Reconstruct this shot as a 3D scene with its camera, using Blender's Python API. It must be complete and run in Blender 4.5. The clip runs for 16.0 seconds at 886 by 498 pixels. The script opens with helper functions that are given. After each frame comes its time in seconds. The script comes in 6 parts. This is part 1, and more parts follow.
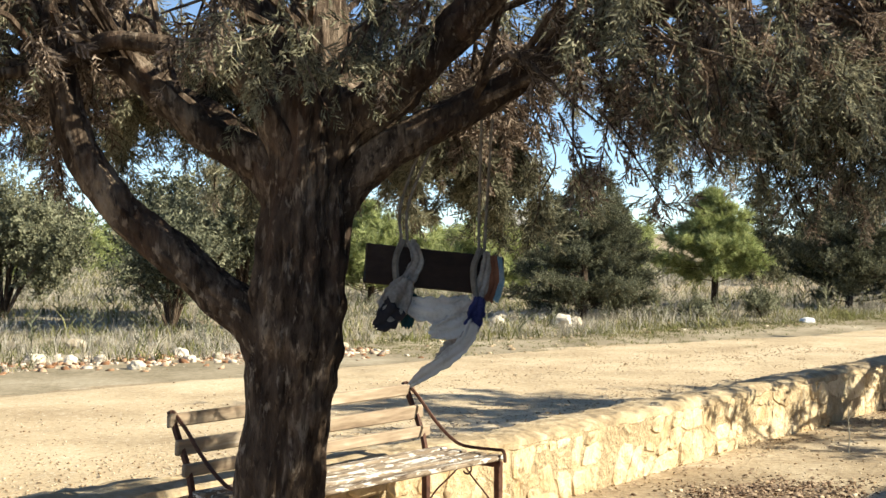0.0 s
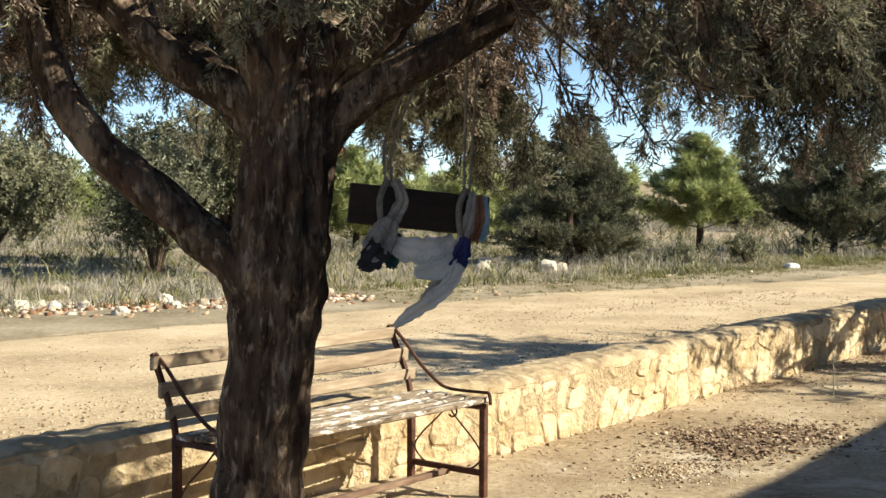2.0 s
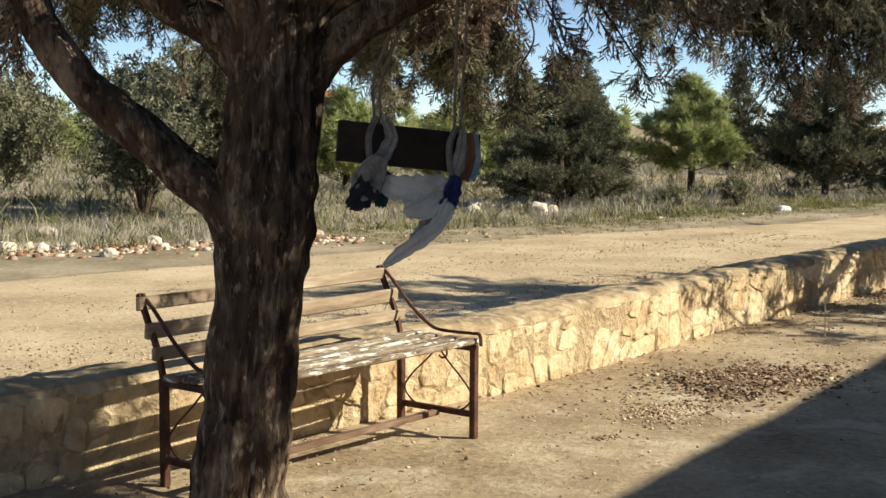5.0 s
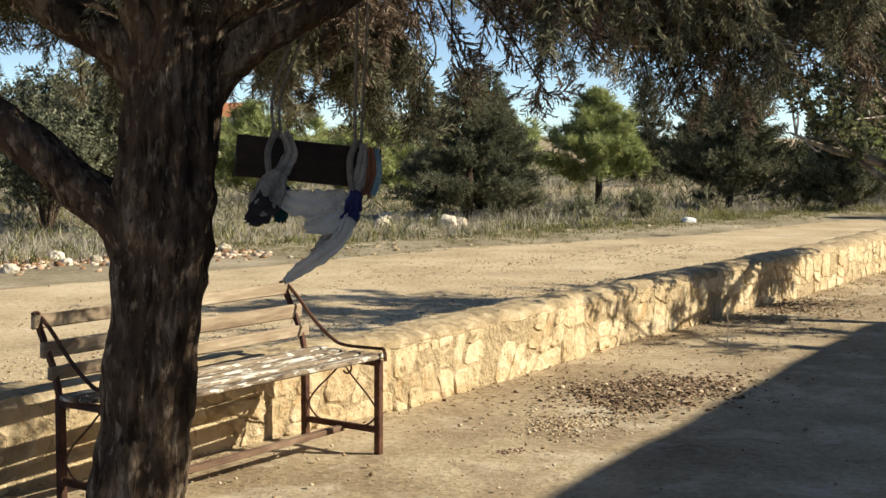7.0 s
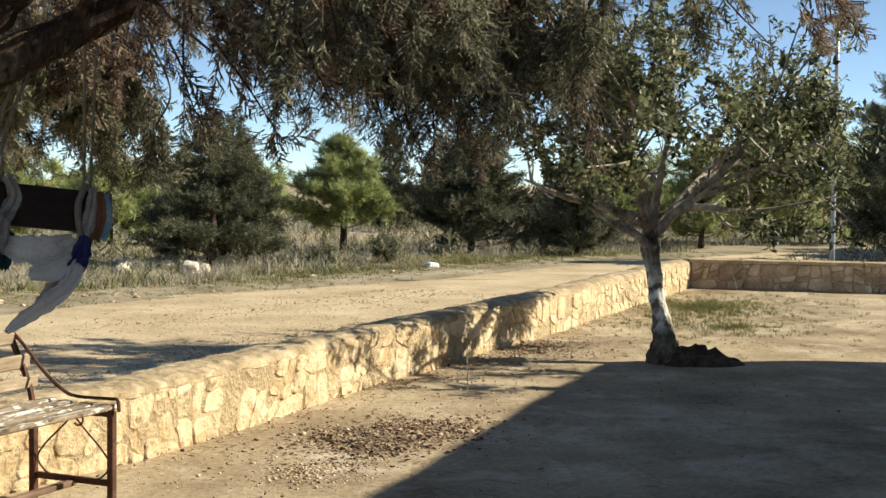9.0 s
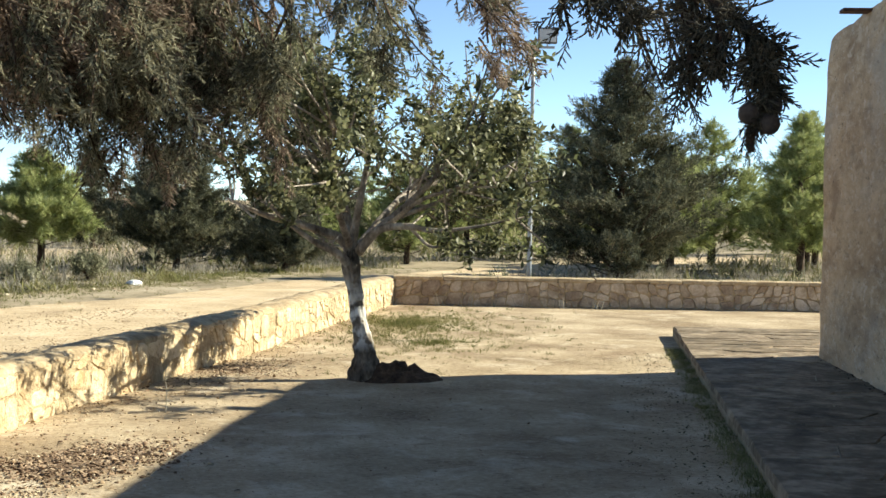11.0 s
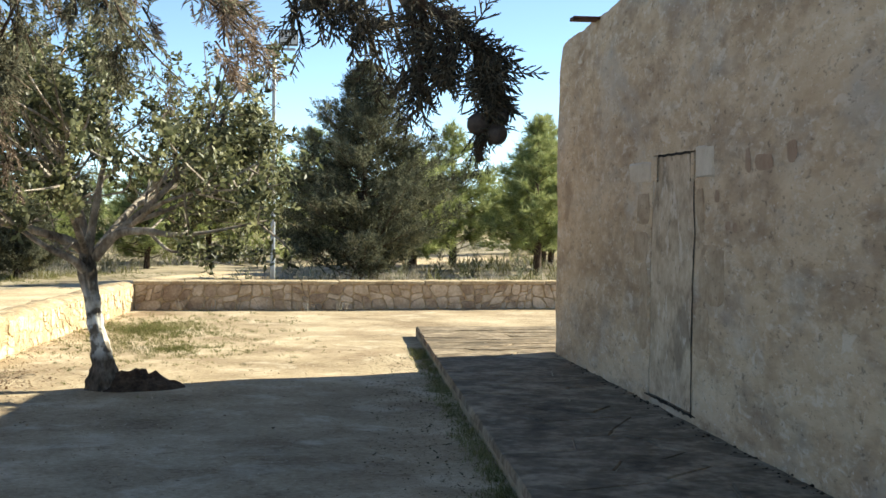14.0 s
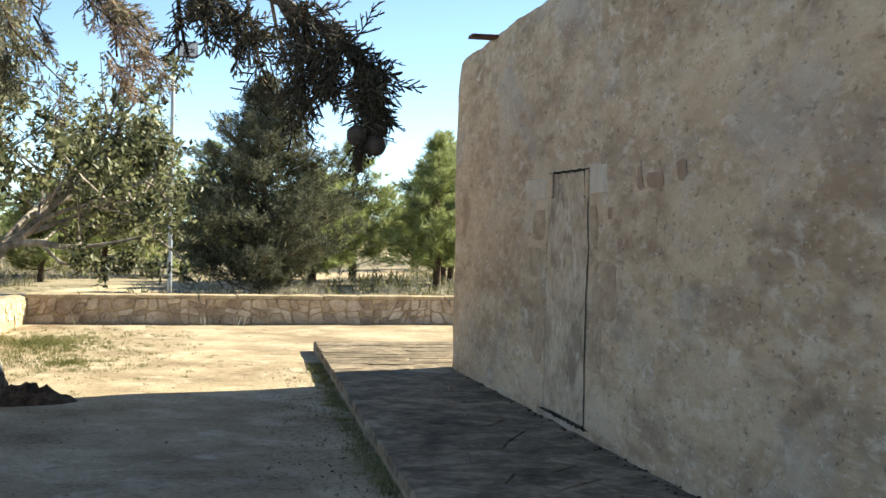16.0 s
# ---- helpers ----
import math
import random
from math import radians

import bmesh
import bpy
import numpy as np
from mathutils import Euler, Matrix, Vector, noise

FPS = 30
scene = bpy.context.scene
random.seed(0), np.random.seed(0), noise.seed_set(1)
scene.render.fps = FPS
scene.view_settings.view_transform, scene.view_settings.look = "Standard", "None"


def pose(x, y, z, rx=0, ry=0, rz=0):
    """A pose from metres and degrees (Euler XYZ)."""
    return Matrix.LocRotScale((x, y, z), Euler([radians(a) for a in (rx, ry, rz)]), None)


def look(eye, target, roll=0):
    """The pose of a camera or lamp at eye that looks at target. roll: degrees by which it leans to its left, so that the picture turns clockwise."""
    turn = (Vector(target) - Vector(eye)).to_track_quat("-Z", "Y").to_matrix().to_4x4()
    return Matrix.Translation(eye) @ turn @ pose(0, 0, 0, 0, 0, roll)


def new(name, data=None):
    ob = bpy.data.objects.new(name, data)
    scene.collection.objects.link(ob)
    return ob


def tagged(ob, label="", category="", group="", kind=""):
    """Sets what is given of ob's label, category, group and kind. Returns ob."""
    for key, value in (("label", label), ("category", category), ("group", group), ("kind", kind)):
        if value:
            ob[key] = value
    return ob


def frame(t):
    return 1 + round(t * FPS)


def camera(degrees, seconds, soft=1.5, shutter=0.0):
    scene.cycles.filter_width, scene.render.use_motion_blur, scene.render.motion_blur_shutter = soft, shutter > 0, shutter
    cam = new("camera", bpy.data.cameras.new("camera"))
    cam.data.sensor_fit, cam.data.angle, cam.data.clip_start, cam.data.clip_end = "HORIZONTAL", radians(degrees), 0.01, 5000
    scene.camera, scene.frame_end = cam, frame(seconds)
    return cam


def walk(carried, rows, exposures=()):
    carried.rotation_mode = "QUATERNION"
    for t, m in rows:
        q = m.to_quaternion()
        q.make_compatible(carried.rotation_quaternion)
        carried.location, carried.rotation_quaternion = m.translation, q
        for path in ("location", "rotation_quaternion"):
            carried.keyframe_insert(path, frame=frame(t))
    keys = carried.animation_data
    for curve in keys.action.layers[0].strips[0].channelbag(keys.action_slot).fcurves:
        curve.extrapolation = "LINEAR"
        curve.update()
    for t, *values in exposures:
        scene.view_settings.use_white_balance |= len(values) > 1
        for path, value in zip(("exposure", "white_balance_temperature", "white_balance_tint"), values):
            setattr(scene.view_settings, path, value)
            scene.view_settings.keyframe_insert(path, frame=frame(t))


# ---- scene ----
cam = camera(35.98, 16.0, soft=1.5)
PATH = [
    (0.0, (0.000, -0.000, 1.600), (0.0000, 0.9995, 1.5876), 0.31),
    (0.5, (0.006, 0.006, 1.593), (0.0094, 1.0054, 1.5704), 0.31),
    (1.0, (0.008, 0.032, 1.585), (0.0151, 1.0314, 1.5540), 0.33),
    (1.5, (0.009, 0.054, 1.579), (0.0175, 1.0536, 1.5395), 0.27),
    (2.0, (0.001, 0.060, 1.570), (0.0120, 1.0584, 1.5193), 0.28),
    (2.5, (0.001, 0.084, 1.564), (0.0124, 1.0824, 1.5019), 0.50),
    (3.0, (0.003, 0.107, 1.556), (0.0125, 1.1041, 1.4823), 0.56),
    (3.5, (-0.001, 0.114, 1.554), (0.0098, 1.1102, 1.4697), 0.49),
    (4.0, (0.001, 0.125, 1.551), (0.0153, 1.1205, 1.4602), 0.39),
    (6.5, (0.017, 0.160, 1.548), (0.0528, 1.1547, 1.4555), 0.46),
    (7.0, (0.043, 0.167, 1.556), (0.1258, 1.1604, 1.4732), 0.32),
    (7.5, (0.062, 0.167, 1.555), (0.1939, 1.1557, 1.4839), 0.06),
    (8.0, (0.075, 0.180, 1.553), (0.2548, 1.1622, 1.4937), 0.13),
    (10.5, (0.115, 0.116, 1.575), (0.5184, 1.0303, 1.5386), 1.22),
    (11.0, (0.137, 0.092, 1.590), (0.5978, 0.9787, 1.5564), 1.06),
    (11.5, (0.143, 0.103, 1.597), (0.6482, 0.9658, 1.5643), 0.80),
    (12.0, (0.151, 0.117, 1.599), (0.6856, 0.9613, 1.5652), 0.75),
    (12.5, (0.151, 0.112, 1.593), (0.7056, 0.9430, 1.5610), 0.56),
    (13.0, (0.156, 0.102, 1.603), (0.7297, 0.9199, 1.5714), 0.71),
    (13.5, (0.154, 0.093, 1.604), (0.7487, 0.8966, 1.5731), 0.85),
    (14.0, (0.147, 0.083, 1.601), (0.7645, 0.8686, 1.5714), 0.66),
    (14.5, (0.132, 0.074, 1.599), (0.7654, 0.8468, 1.5690), 0.71),
    (15.0, (0.136, 0.054, 1.598), (0.7853, 0.8148, 1.5706), 1.04),
    (15.5, (0.141, 0.039, 1.598), (0.8024, 0.7891, 1.5764), 1.22),
    (16.0, (0.144, 0.030, 1.593), (0.8169, 0.7693, 1.5762), 1.22),
]
EXPOSURES = [(0.0, 1.02, 7250, 3), (0.8, 0.99, 7250, 3), (4.2, 0.54, 7450, 4), (8.2, 0.49, 7450, 3), (10.3, 0.92, 7150, 1), (12.5, 1.10, 7150, 0), (16.0, 1.42, 7300, 0)]
walk(cam, [(t, look(eye, target, roll)) for t, eye, target, roll in PATH], EXPOSURES)

# ---- light ----
SUN_TO = Vector((5.02, -0.89, 3.20)).normalized()      # towards the sun, from the chapel's shadow
SUN_ELEV = math.asin(SUN_TO.z)
SUN_AZ = math.atan2(SUN_TO.x, SUN_TO.y)
world = bpy.data.worlds.new("world")
scene.world = world
world.use_nodes = True
sky = world.node_tree.nodes.new("ShaderNodeTexSky")
sky.sky_type = "NISHITA"
sky.sun_disc = False
sky.sun_elevation, sky.sun_rotation = SUN_ELEV, SUN_AZ
sky.air_density, sky.dust_density, sky.ozone_density = 0.40, 0.0, 2.0
back = world.node_tree.nodes["Background"]
back.inputs["Strength"].default_value = 0.125
world.node_tree.links.new(sky.outputs["Color"], back.inputs["Color"])
sun_data = bpy.data.lights.new("sun", "SUN")
sun_data.energy, sun_data.angle, sun_data.color = 5.4, radians(0.53), (1.0, 0.955, 0.885)
sun = new("sun", sun_data)
sun.matrix_world = look(SUN_TO * 50, (0, 0, 0))

# ---- materials ----
def mat(name, stops, scale=4.0, fine=40.0, rough=0.85, bump=0.3, bump_dist=0.01, island=0.0, metal=0.0, stretch=(1, 1, 1), spec=0.3, obj_random=0.0, detail=6.0, through_light=0.0):
    """stops: colours from dark to light, mixed by a coarse and a fine noise in metres."""
    m = bpy.data.materials.new(name)
    m.use_nodes = True
    nt, L = m.node_tree.nodes, m.node_tree.links
    b = nt["Principled BSDF"]
    co = nt.new("ShaderNodeTexCoord")
    mp = nt.new("ShaderNodeMapping")
    mp.inputs["Scale"].default_value = stretch
    L.new(co.outputs["Object"], mp.inputs["Vector"])
    n1, n2 = nt.new("ShaderNodeTexNoise"), nt.new("ShaderNodeTexNoise")
    for n, s in ((n1, scale), (n2, fine)):
        n.inputs["Scale"].default_value = s
        n.inputs["Detail"].default_value = detail
        n.inputs["Roughness"].default_value = 0.6
        L.new(mp.outputs["Vector"], n.inputs["Vector"])
    mix = nt.new("ShaderNodeMath")
    mix.operation = "MULTIPLY_ADD"
    L.new(n2.outputs["Fac"], mix.inputs[0])
    mix.inputs[1].default_value = 0.55
    half = nt.new("ShaderNodeMath")
    half.operation = "MULTIPLY_ADD"
    L.new(n1.outputs["Fac"], half.inputs[0])
    half.inputs[1].default_value = 1.1
    half.inputs[2].default_value = -0.33
    L.new(half.outputs[0], mix.inputs[2])
    last = mix.outputs[0]
    for amount, node_type, socket in ((island, "ShaderNodeNewGeometry", "Random Per Island"), (obj_random, "ShaderNodeObjectInfo", "Random")):
        if amount:
            g = nt.new(node_type)
            a = nt.new("ShaderNodeMath")
            a.operation = "MULTIPLY_ADD"
            L.new(g.outputs[socket], a.inputs[0])
            a.inputs[1].default_value = amount
            s = nt.new("ShaderNodeMath")
            s.operation = "SUBTRACT"
            L.new(last, s.inputs[0])
            s.inputs[1].default_value = amount / 2
            L.new(s.outputs[0], a.inputs[2])
            last = a.outputs[0]
    ramp = nt.new("ShaderNodeValToRGB")
    els = ramp.color_ramp.elements
    lo, hi = 0.25, 0.75
    for i, c in enumerate(stops):
        p = lo + (hi - lo) * i / max(1, len(stops) - 1)
        e = els[i] if i < 2 else els.new(p)
        e.position = p
        e.color = (*c, 1)
    L.new(last, ramp.inputs["Fac"])
    L.new(ramp.outputs["Color"], b.inputs["Base Color"])
    b.inputs["Roughness"].default_value = rough
    b.inputs["Metallic"].default_value = metal
    b.inputs["Specular IOR Level"].default_value = spec
    if through_light:
        tr = nt.new("ShaderNodeBsdfTranslucent")
        L.new(ramp.outputs["Color"], tr.inputs["Color"])
        ms = nt.new("ShaderNodeMixShader")
        ms.inputs["Fac"].default_value = through_light
        L.new(b.outputs[0], ms.inputs[1])
        L.new(tr.outputs[0], ms.inputs[2])
        L.new(ms.outputs[0], nt["Material Output"].inputs["Surface"])
    if bump:
        bp = nt.new("ShaderNodeBump")
        bp.inputs["Strength"].default_value = bump
        bp.inputs["Distance"].default_value = bump_dist
        L.new(mix.outputs[0], bp.inputs["Height"])
        L.new(bp.outputs["Normal"], b.inputs["Normal"])
    return m


def layer(m, masks, stretch=(1, 1, 1)):
    """Patches of other colours over a material: scale, low, high, colour, amount, distortion."""
    nt, L = m.node_tree.nodes, m.node_tree.links
    b, co = nt["Principled BSDF"], nt["Texture Coordinate"]
    last = b.inputs["Base Color"].links[0].from_socket
    for scale, low, high, colour, amount, dist in masks:
        n = nt.new("ShaderNodeTexNoise")
        n.inputs["Scale"].default_value, n.inputs["Detail"].default_value, n.inputs["Roughness"].default_value = scale, 7, 0.62
        n.inputs["Distortion"].default_value = dist
        mp = nt.new("ShaderNodeMapping")
        mp.inputs["Location"].default_value = (scale * 2.7, scale * 1.9, scale * 4.1)
        mp.inputs["Scale"].default_value = stretch
        L.new(co.outputs["Object"], mp.inputs["Vector"])
        L.new(mp.outputs["Vector"], n.inputs["Vector"])
        r = nt.new("ShaderNodeMapRange")
        r.inputs["From Min"].default_value, r.inputs["From Max"].default_value, r.inputs["To Max"].default_value = low, high, amount
        L.new(n.outputs["Fac"], r.inputs["Value"])
        x = nt.new("ShaderNodeMixRGB")
        L.new(r.outputs["Result"], x.inputs["Fac"])
        L.new(last, x.inputs["Color1"])
        x.inputs["Color2"].default_value = (*colour, 1)
        last = x.outputs["Color"]
    L.new(last, b.inputs["Base Color"])


def flaked(name):
    """Grey-brown weathered board with dark checks and flakes of old white paint."""
    m = mat(name, [(0.12, 0.088, 0.062), (0.26, 0.20, 0.145), (0.40, 0.325, 0.245)], 9, 40, 0.9, 0.9, 0.008, stretch=(0.12, 1, 1), spec=0.12)
    layer(m, ((30, 0.57, 0.63, (0.055, 0.036, 0.026), 0.8, 0.0), (32, 0.535, 0.575, (0.72, 0.67, 0.60), 0.9, 0.6), (60, 0.58, 0.64, (0.10, 0.07, 0.05), 0.7, 0.0)), (0.30, 1, 1))
    return m


M_SOIL = mat("soil", [(0.20, 0.142, 0.088), (0.39, 0.303, 0.198), (0.58, 0.475, 0.335)], 0.9, 22, 0.95, 1.0, 0.02, spec=0.1, detail=10)
M_ROAD = mat("sand_track", [(0.34, 0.255, 0.16), (0.53, 0.41, 0.265), (0.68, 0.55, 0.385)], 0.7, 26, 0.95, 0.9, 0.015, spec=0.1, detail=10)
M_FIELD = mat("dry_field_soil", [(0.16, 0.135, 0.085), (0.31, 0.255, 0.175), (0.45, 0.385, 0.285)], 0.8, 14, 0.95, 0.9, 0.02, spec=0.1, detail=9)
M_STONE = mat("limestone", [(0.40, 0.285, 0.16), (0.615, 0.475, 0.30), (0.74, 0.61, 0.43)], 4.5, 17, 0.9, 1.0, 0.045, obj_random=0.14, spec=0.15, detail=10)
M_MORTAR = mat("mortar", [(0.34, 0.25, 0.15), (0.58, 0.45, 0.285)], 9, 30, 0.95, 1.0, 0.05, spec=0.1)
M_CAP = mat("weathered_cap_stone", [(0.22, 0.165, 0.105), (0.43, 0.325, 0.20), (0.56, 0.45, 0.30)], 3.5, 24, 0.95, 1.0, 0.02, spec=0.1, detail=9)
M_BLOCK = mat("far_wall_block", [(0.27, 0.195, 0.135), (0.46, 0.36, 0.255), (0.66, 0.55, 0.42)], 3.5, 26, 0.92, 0.9, 0.02, obj_random=0.32, spec=0.1)
M_PAVE = mat("paving_stone", [(0.10, 0.078, 0.054), (0.21, 0.162, 0.112), (0.42, 0.335, 0.24)], 3.0, 13, 0.9, 0.8, 0.012, obj_random=0.15, spec=0.1, detail=10)
# darker copy of the cypress foliage: the near branch's shade is in the colour
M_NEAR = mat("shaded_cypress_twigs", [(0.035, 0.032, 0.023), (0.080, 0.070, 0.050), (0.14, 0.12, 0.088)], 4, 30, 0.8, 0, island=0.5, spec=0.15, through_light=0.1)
M_STRETCHER = mat("brown_painted_wood", [(0.09, 0.05, 0.034), (0.18, 0.11, 0.075), (0.30, 0.21, 0.15)], 10, 50, 0.85, 0.6, 0.005, stretch=(0.2, 1, 1))
def plaster():
    """Old lime plaster: broad tints, pale scars, brown stains and small pits."""
    m = mat("old_plaster", [(0.32, 0.215, 0.135), (0.52, 0.385, 0.252), (0.65, 0.51, 0.355)], 1.5, 9, 0.92, 1.0, 0.032, spec=0.1, detail=10, stretch=(0.42, 1, 1))
    nt, L = m.node_tree.nodes, m.node_tree.links
    b, co = nt["Principled BSDF"], nt["Texture Coordinate"]
    last = b.inputs["Base Color"].links[0].from_socket
    for scale, low, high, colour, amount, dist in ((7.0, 0.56, 0.68, (0.68, 0.58, 0.45), 0.6, 0.15), (4.2, 0.57, 0.70, (0.21, 0.135, 0.088), 0.6, 0.15), (15.0, 0.58, 0.72, (0.22, 0.175, 0.135), 0.55, 0.4), (3.0, 0.53, 0.70, (0.33, 0.295, 0.25), 0.55, 0.1), (19.0, 0.54, 0.70, (0.66, 0.56, 0.43), 0.6, 0.4), (46.0, 0.635, 0.71, (0.10, 0.078, 0.06), 0.65, 0.0)):
        n = nt.new("ShaderNodeTexNoise")
        n.inputs["Scale"].default_value, n.inputs["Detail"].default_value, n.inputs["Roughness"].default_value = scale, 7, 0.62
        n.inputs["Distortion"].default_value = dist
        mp = nt.new("ShaderNodeMapping")
        mp.inputs["Location"].default_value = (scale * 3.7, scale * 1.3, scale * 5.1)
        mp.inputs["Scale"].default_value = (0.42, 1, 1)
        L.new(co.outputs["Object"], mp.inputs["Vector"])
        L.new(mp.outputs["Vector"], n.inputs["Vector"])
        r = nt.new("ShaderNodeMapRange")
        r.inputs["From Min"].default_value, r.inputs["From Max"].default_value, r.inputs["To Max"].default_value = low, high, amount
        L.new(n.outputs["Fac"], r.inputs["Value"])
        x = nt.new("ShaderNodeMixRGB")
        L.new(r.outputs["Result"], x.inputs["Fac"])
        L.new(last, x.inputs["Color1"])
        x.inputs["Color2"].default_value = (*colour, 1)
        last = x.outputs["Color"]
    L.new(last, b.inputs["Base Color"])
    return m


layer(M_SOIL, ((0.7, 0.54, 0.66, (0.24, 0.165, 0.105), 0.55, 0.6), (1.7, 0.55, 0.68, (0.64, 0.55, 0.42), 0.6, 0.5), (4.5, 0.58, 0.68, (0.17, 0.12, 0.078), 0.5, 0.3), (38, 0.60, 0.68, (0.12, 0.085, 0.058), 0.6, 0.0), (55, 0.62, 0.70, (0.72, 0.66, 0.55), 0.6, 0.0)))
layer(M_ROAD, ((0.5, 0.52, 0.70, (0.40, 0.29, 0.18), 0.5, 0.8), (22, 0.57, 0.66, (0.26, 0.185, 0.115), 0.75, 0.0), (30, 0.58, 0.67, (0.76, 0.68, 0.54), 0.7, 0.0)))
layer(M_CAP, ((7, 0.53, 0.64, (0.66, 0.55, 0.39), 0.6, 0.4), (5, 0.55, 0.66, (0.16, 0.125, 0.085), 0.6, 0.4)))
layer(M_STONE, ((5, 0.55, 0.66, (0.48, 0.29, 0.13), 0.5, 0.5), (12, 0.60, 0.66, (0.20, 0.13, 0.07), 0.7, 0.8)))
layer(M_PAVE, ((5, 0.54, 0.66, (0.33, 0.28, 0.21), 0.6, 0.4), (2.2, 0.54, 0.68, (0.055, 0.046, 0.035), 0.6, 0.4)))
M_PLASTER = plaster()
layer(M_PLASTER, ((2.2, 0.53, 0.64, (0.25, 0.165, 0.11), 0.5, 0.3), (9.0, 0.57, 0.66, (0.70, 0.62, 0.51), 0.55, 0.5), (24, 0.60, 0.67, (0.15, 0.11, 0.08), 0.65, 0.3), (30, 0.61, 0.68, (0.72, 0.64, 0.53), 0.6, 0.3), (1.3, 0.52, 0.66, (0.42, 0.385, 0.345), 0.5, 0.4)), (0.5, 1, 1))
M_BARK = mat("cypress_bark", [(0.032, 0.022, 0.016), (0.082, 0.057, 0.041), (0.27, 0.205, 0.15)], 7, 34, 0.95, 1.0, 0.035, stretch=(1, 1, 0.34), spec=0.1)
layer(M_BARK, ((26, 0.52, 0.62, (0.018, 0.012, 0.009), 0.8, 0.4), (34, 0.56, 0.66, (0.36, 0.29, 0.225), 0.6, 0.4), (5, 0.54, 0.66, (0.13, 0.072, 0.046), 0.5, 0.3)), (1, 1, 0.3))
M_CAROB_BARK = mat("carob_bark", [(0.09, 0.072, 0.056), (0.30, 0.255, 0.21), (0.58, 0.52, 0.45)], 8, 40, 0.95, 0.9, 0.015, stretch=(1, 1, 0.5), spec=0.1)
M_CAROB_TRUNK = mat("limewashed_carob_bark", [(0.05, 0.040, 0.030), (0.16, 0.13, 0.10), (0.34, 0.29, 0.235)], 8, 40, 0.95, 0.9, 0.015, stretch=(1, 1, 0.5), spec=0.1)


def limewash(m, low, high):
    """Worn pale limewash on the bark between two heights."""
    nt, L = m.node_tree.nodes, m.node_tree.links
    b, co = nt["Principled BSDF"], nt["Texture Coordinate"]
    sep = nt.new("ShaderNodeSeparateXYZ")
    L.new(co.outputs["Object"], sep.inputs[0])
    n = nt.new("ShaderNodeTexNoise")
    n.inputs["Scale"].default_value, n.inputs["Detail"].default_value = 11, 6
    L.new(co.outputs["Object"], n.inputs["Vector"])
    last = None
    for edge, soft in ((low, 0.12), (high, -0.25)):
        r = nt.new("ShaderNodeMapRange")
        r.inputs["From Min"].default_value, r.inputs["From Max"].default_value = edge, edge + soft
        L.new(sep.outputs["Z"], r.inputs["Value"])
        k = nt.new("ShaderNodeMath")
        k.operation = "MULTIPLY"
        L.new(r.outputs["Result"], k.inputs[0])
        if last is None:
            w = nt.new("ShaderNodeMapRange")
            w.inputs["From Min"].default_value, w.inputs["From Max"].default_value = 0.42, 0.56
            L.new(n.outputs["Fac"], w.inputs["Value"])
            last = w.outputs["Result"]
        L.new(last, k.inputs[1])
        last = k.outputs[0]
    x = nt.new("ShaderNodeMixRGB")
    L.new(last, x.inputs["Fac"])
    L.new(b.inputs["Base Color"].links[0].from_socket, x.inputs["Color1"])
    x.inputs["Color2"].default_value = (0.72, 0.68, 0.62, 1)
    L.new(x.outputs["Color"], b.inputs["Base Color"])


limewash(M_CAROB_TRUNK, 0.24, 0.95)
M_CYPRESS = mat("cypress_foliage", [(0.080, 0.078, 0.052), (0.22, 0.21, 0.138), (0.41, 0.385, 0.27)], 1.2, 20, 0.8, 0, island=0.6, spec=0.2, through_light=0.34)
M_DEAD = mat("dry_brown_foliage", [(0.095, 0.068, 0.050), (0.25, 0.188, 0.142), (0.44, 0.345, 0.270)], 1.5, 20, 0.9, 0, island=0.6, spec=0.15, through_light=0.34)
M_CAROB = mat("carob_leaf", [(0.045, 0.050, 0.024), (0.125, 0.136, 0.065), (0.32, 0.315, 0.165)], 2, 20, 0.46, 0, island=0.6, spec=0.32, through_light=0.38)
M_PINE = mat("pine_needles", [(0.15, 0.18, 0.062), (0.30, 0.335, 0.13), (0.46, 0.48, 0.225)], 1.2, 12, 0.7, 0, island=0.5, spec=0.2, through_light=0.35)
M_JUNIPER = mat("juniper_foliage", [(0.050, 0.054, 0.034), (0.125, 0.130, 0.080), (0.28, 0.272, 0.18)], 1.0, 12, 0.75, 0, island=0.5, spec=0.2, through_light=0.2)
M_SHRUB = mat("scrub_foliage", [(0.10, 0.105, 0.062), (0.20, 0.20, 0.125), (0.33, 0.32, 0.21)], 1.0, 12, 0.8, 0, island=0.5, spec=0.2, through_light=0.25)
M_DRYGRASS = mat("dry_grass", [(0.23, 0.205, 0.16), (0.40, 0.365, 0.30), (0.57, 0.53, 0.45)], 0.6, 6, 0.9, 0, island=0.5, spec=0.1, through_light=0.25)
M_GREENGRASS = mat("green_grass", [(0.10, 0.105, 0.035), (0.19, 0.19, 0.075), (0.30, 0.27, 0.13)], 0.6, 6, 0.9, 0, island=0.5, spec=0.1, through_light=0.2)
M_WOOD = flaked("weathered_wood")
M_BACKSLAT = mat("worn_brown_paint", [(0.12, 0.082, 0.056), (0.26, 0.19, 0.13), (0.38, 0.295, 0.21), (0.58, 0.49, 0.39)], 6, 40, 0.85, 0.6, 0.005, stretch=(0.15, 1, 1), spec=0.2)
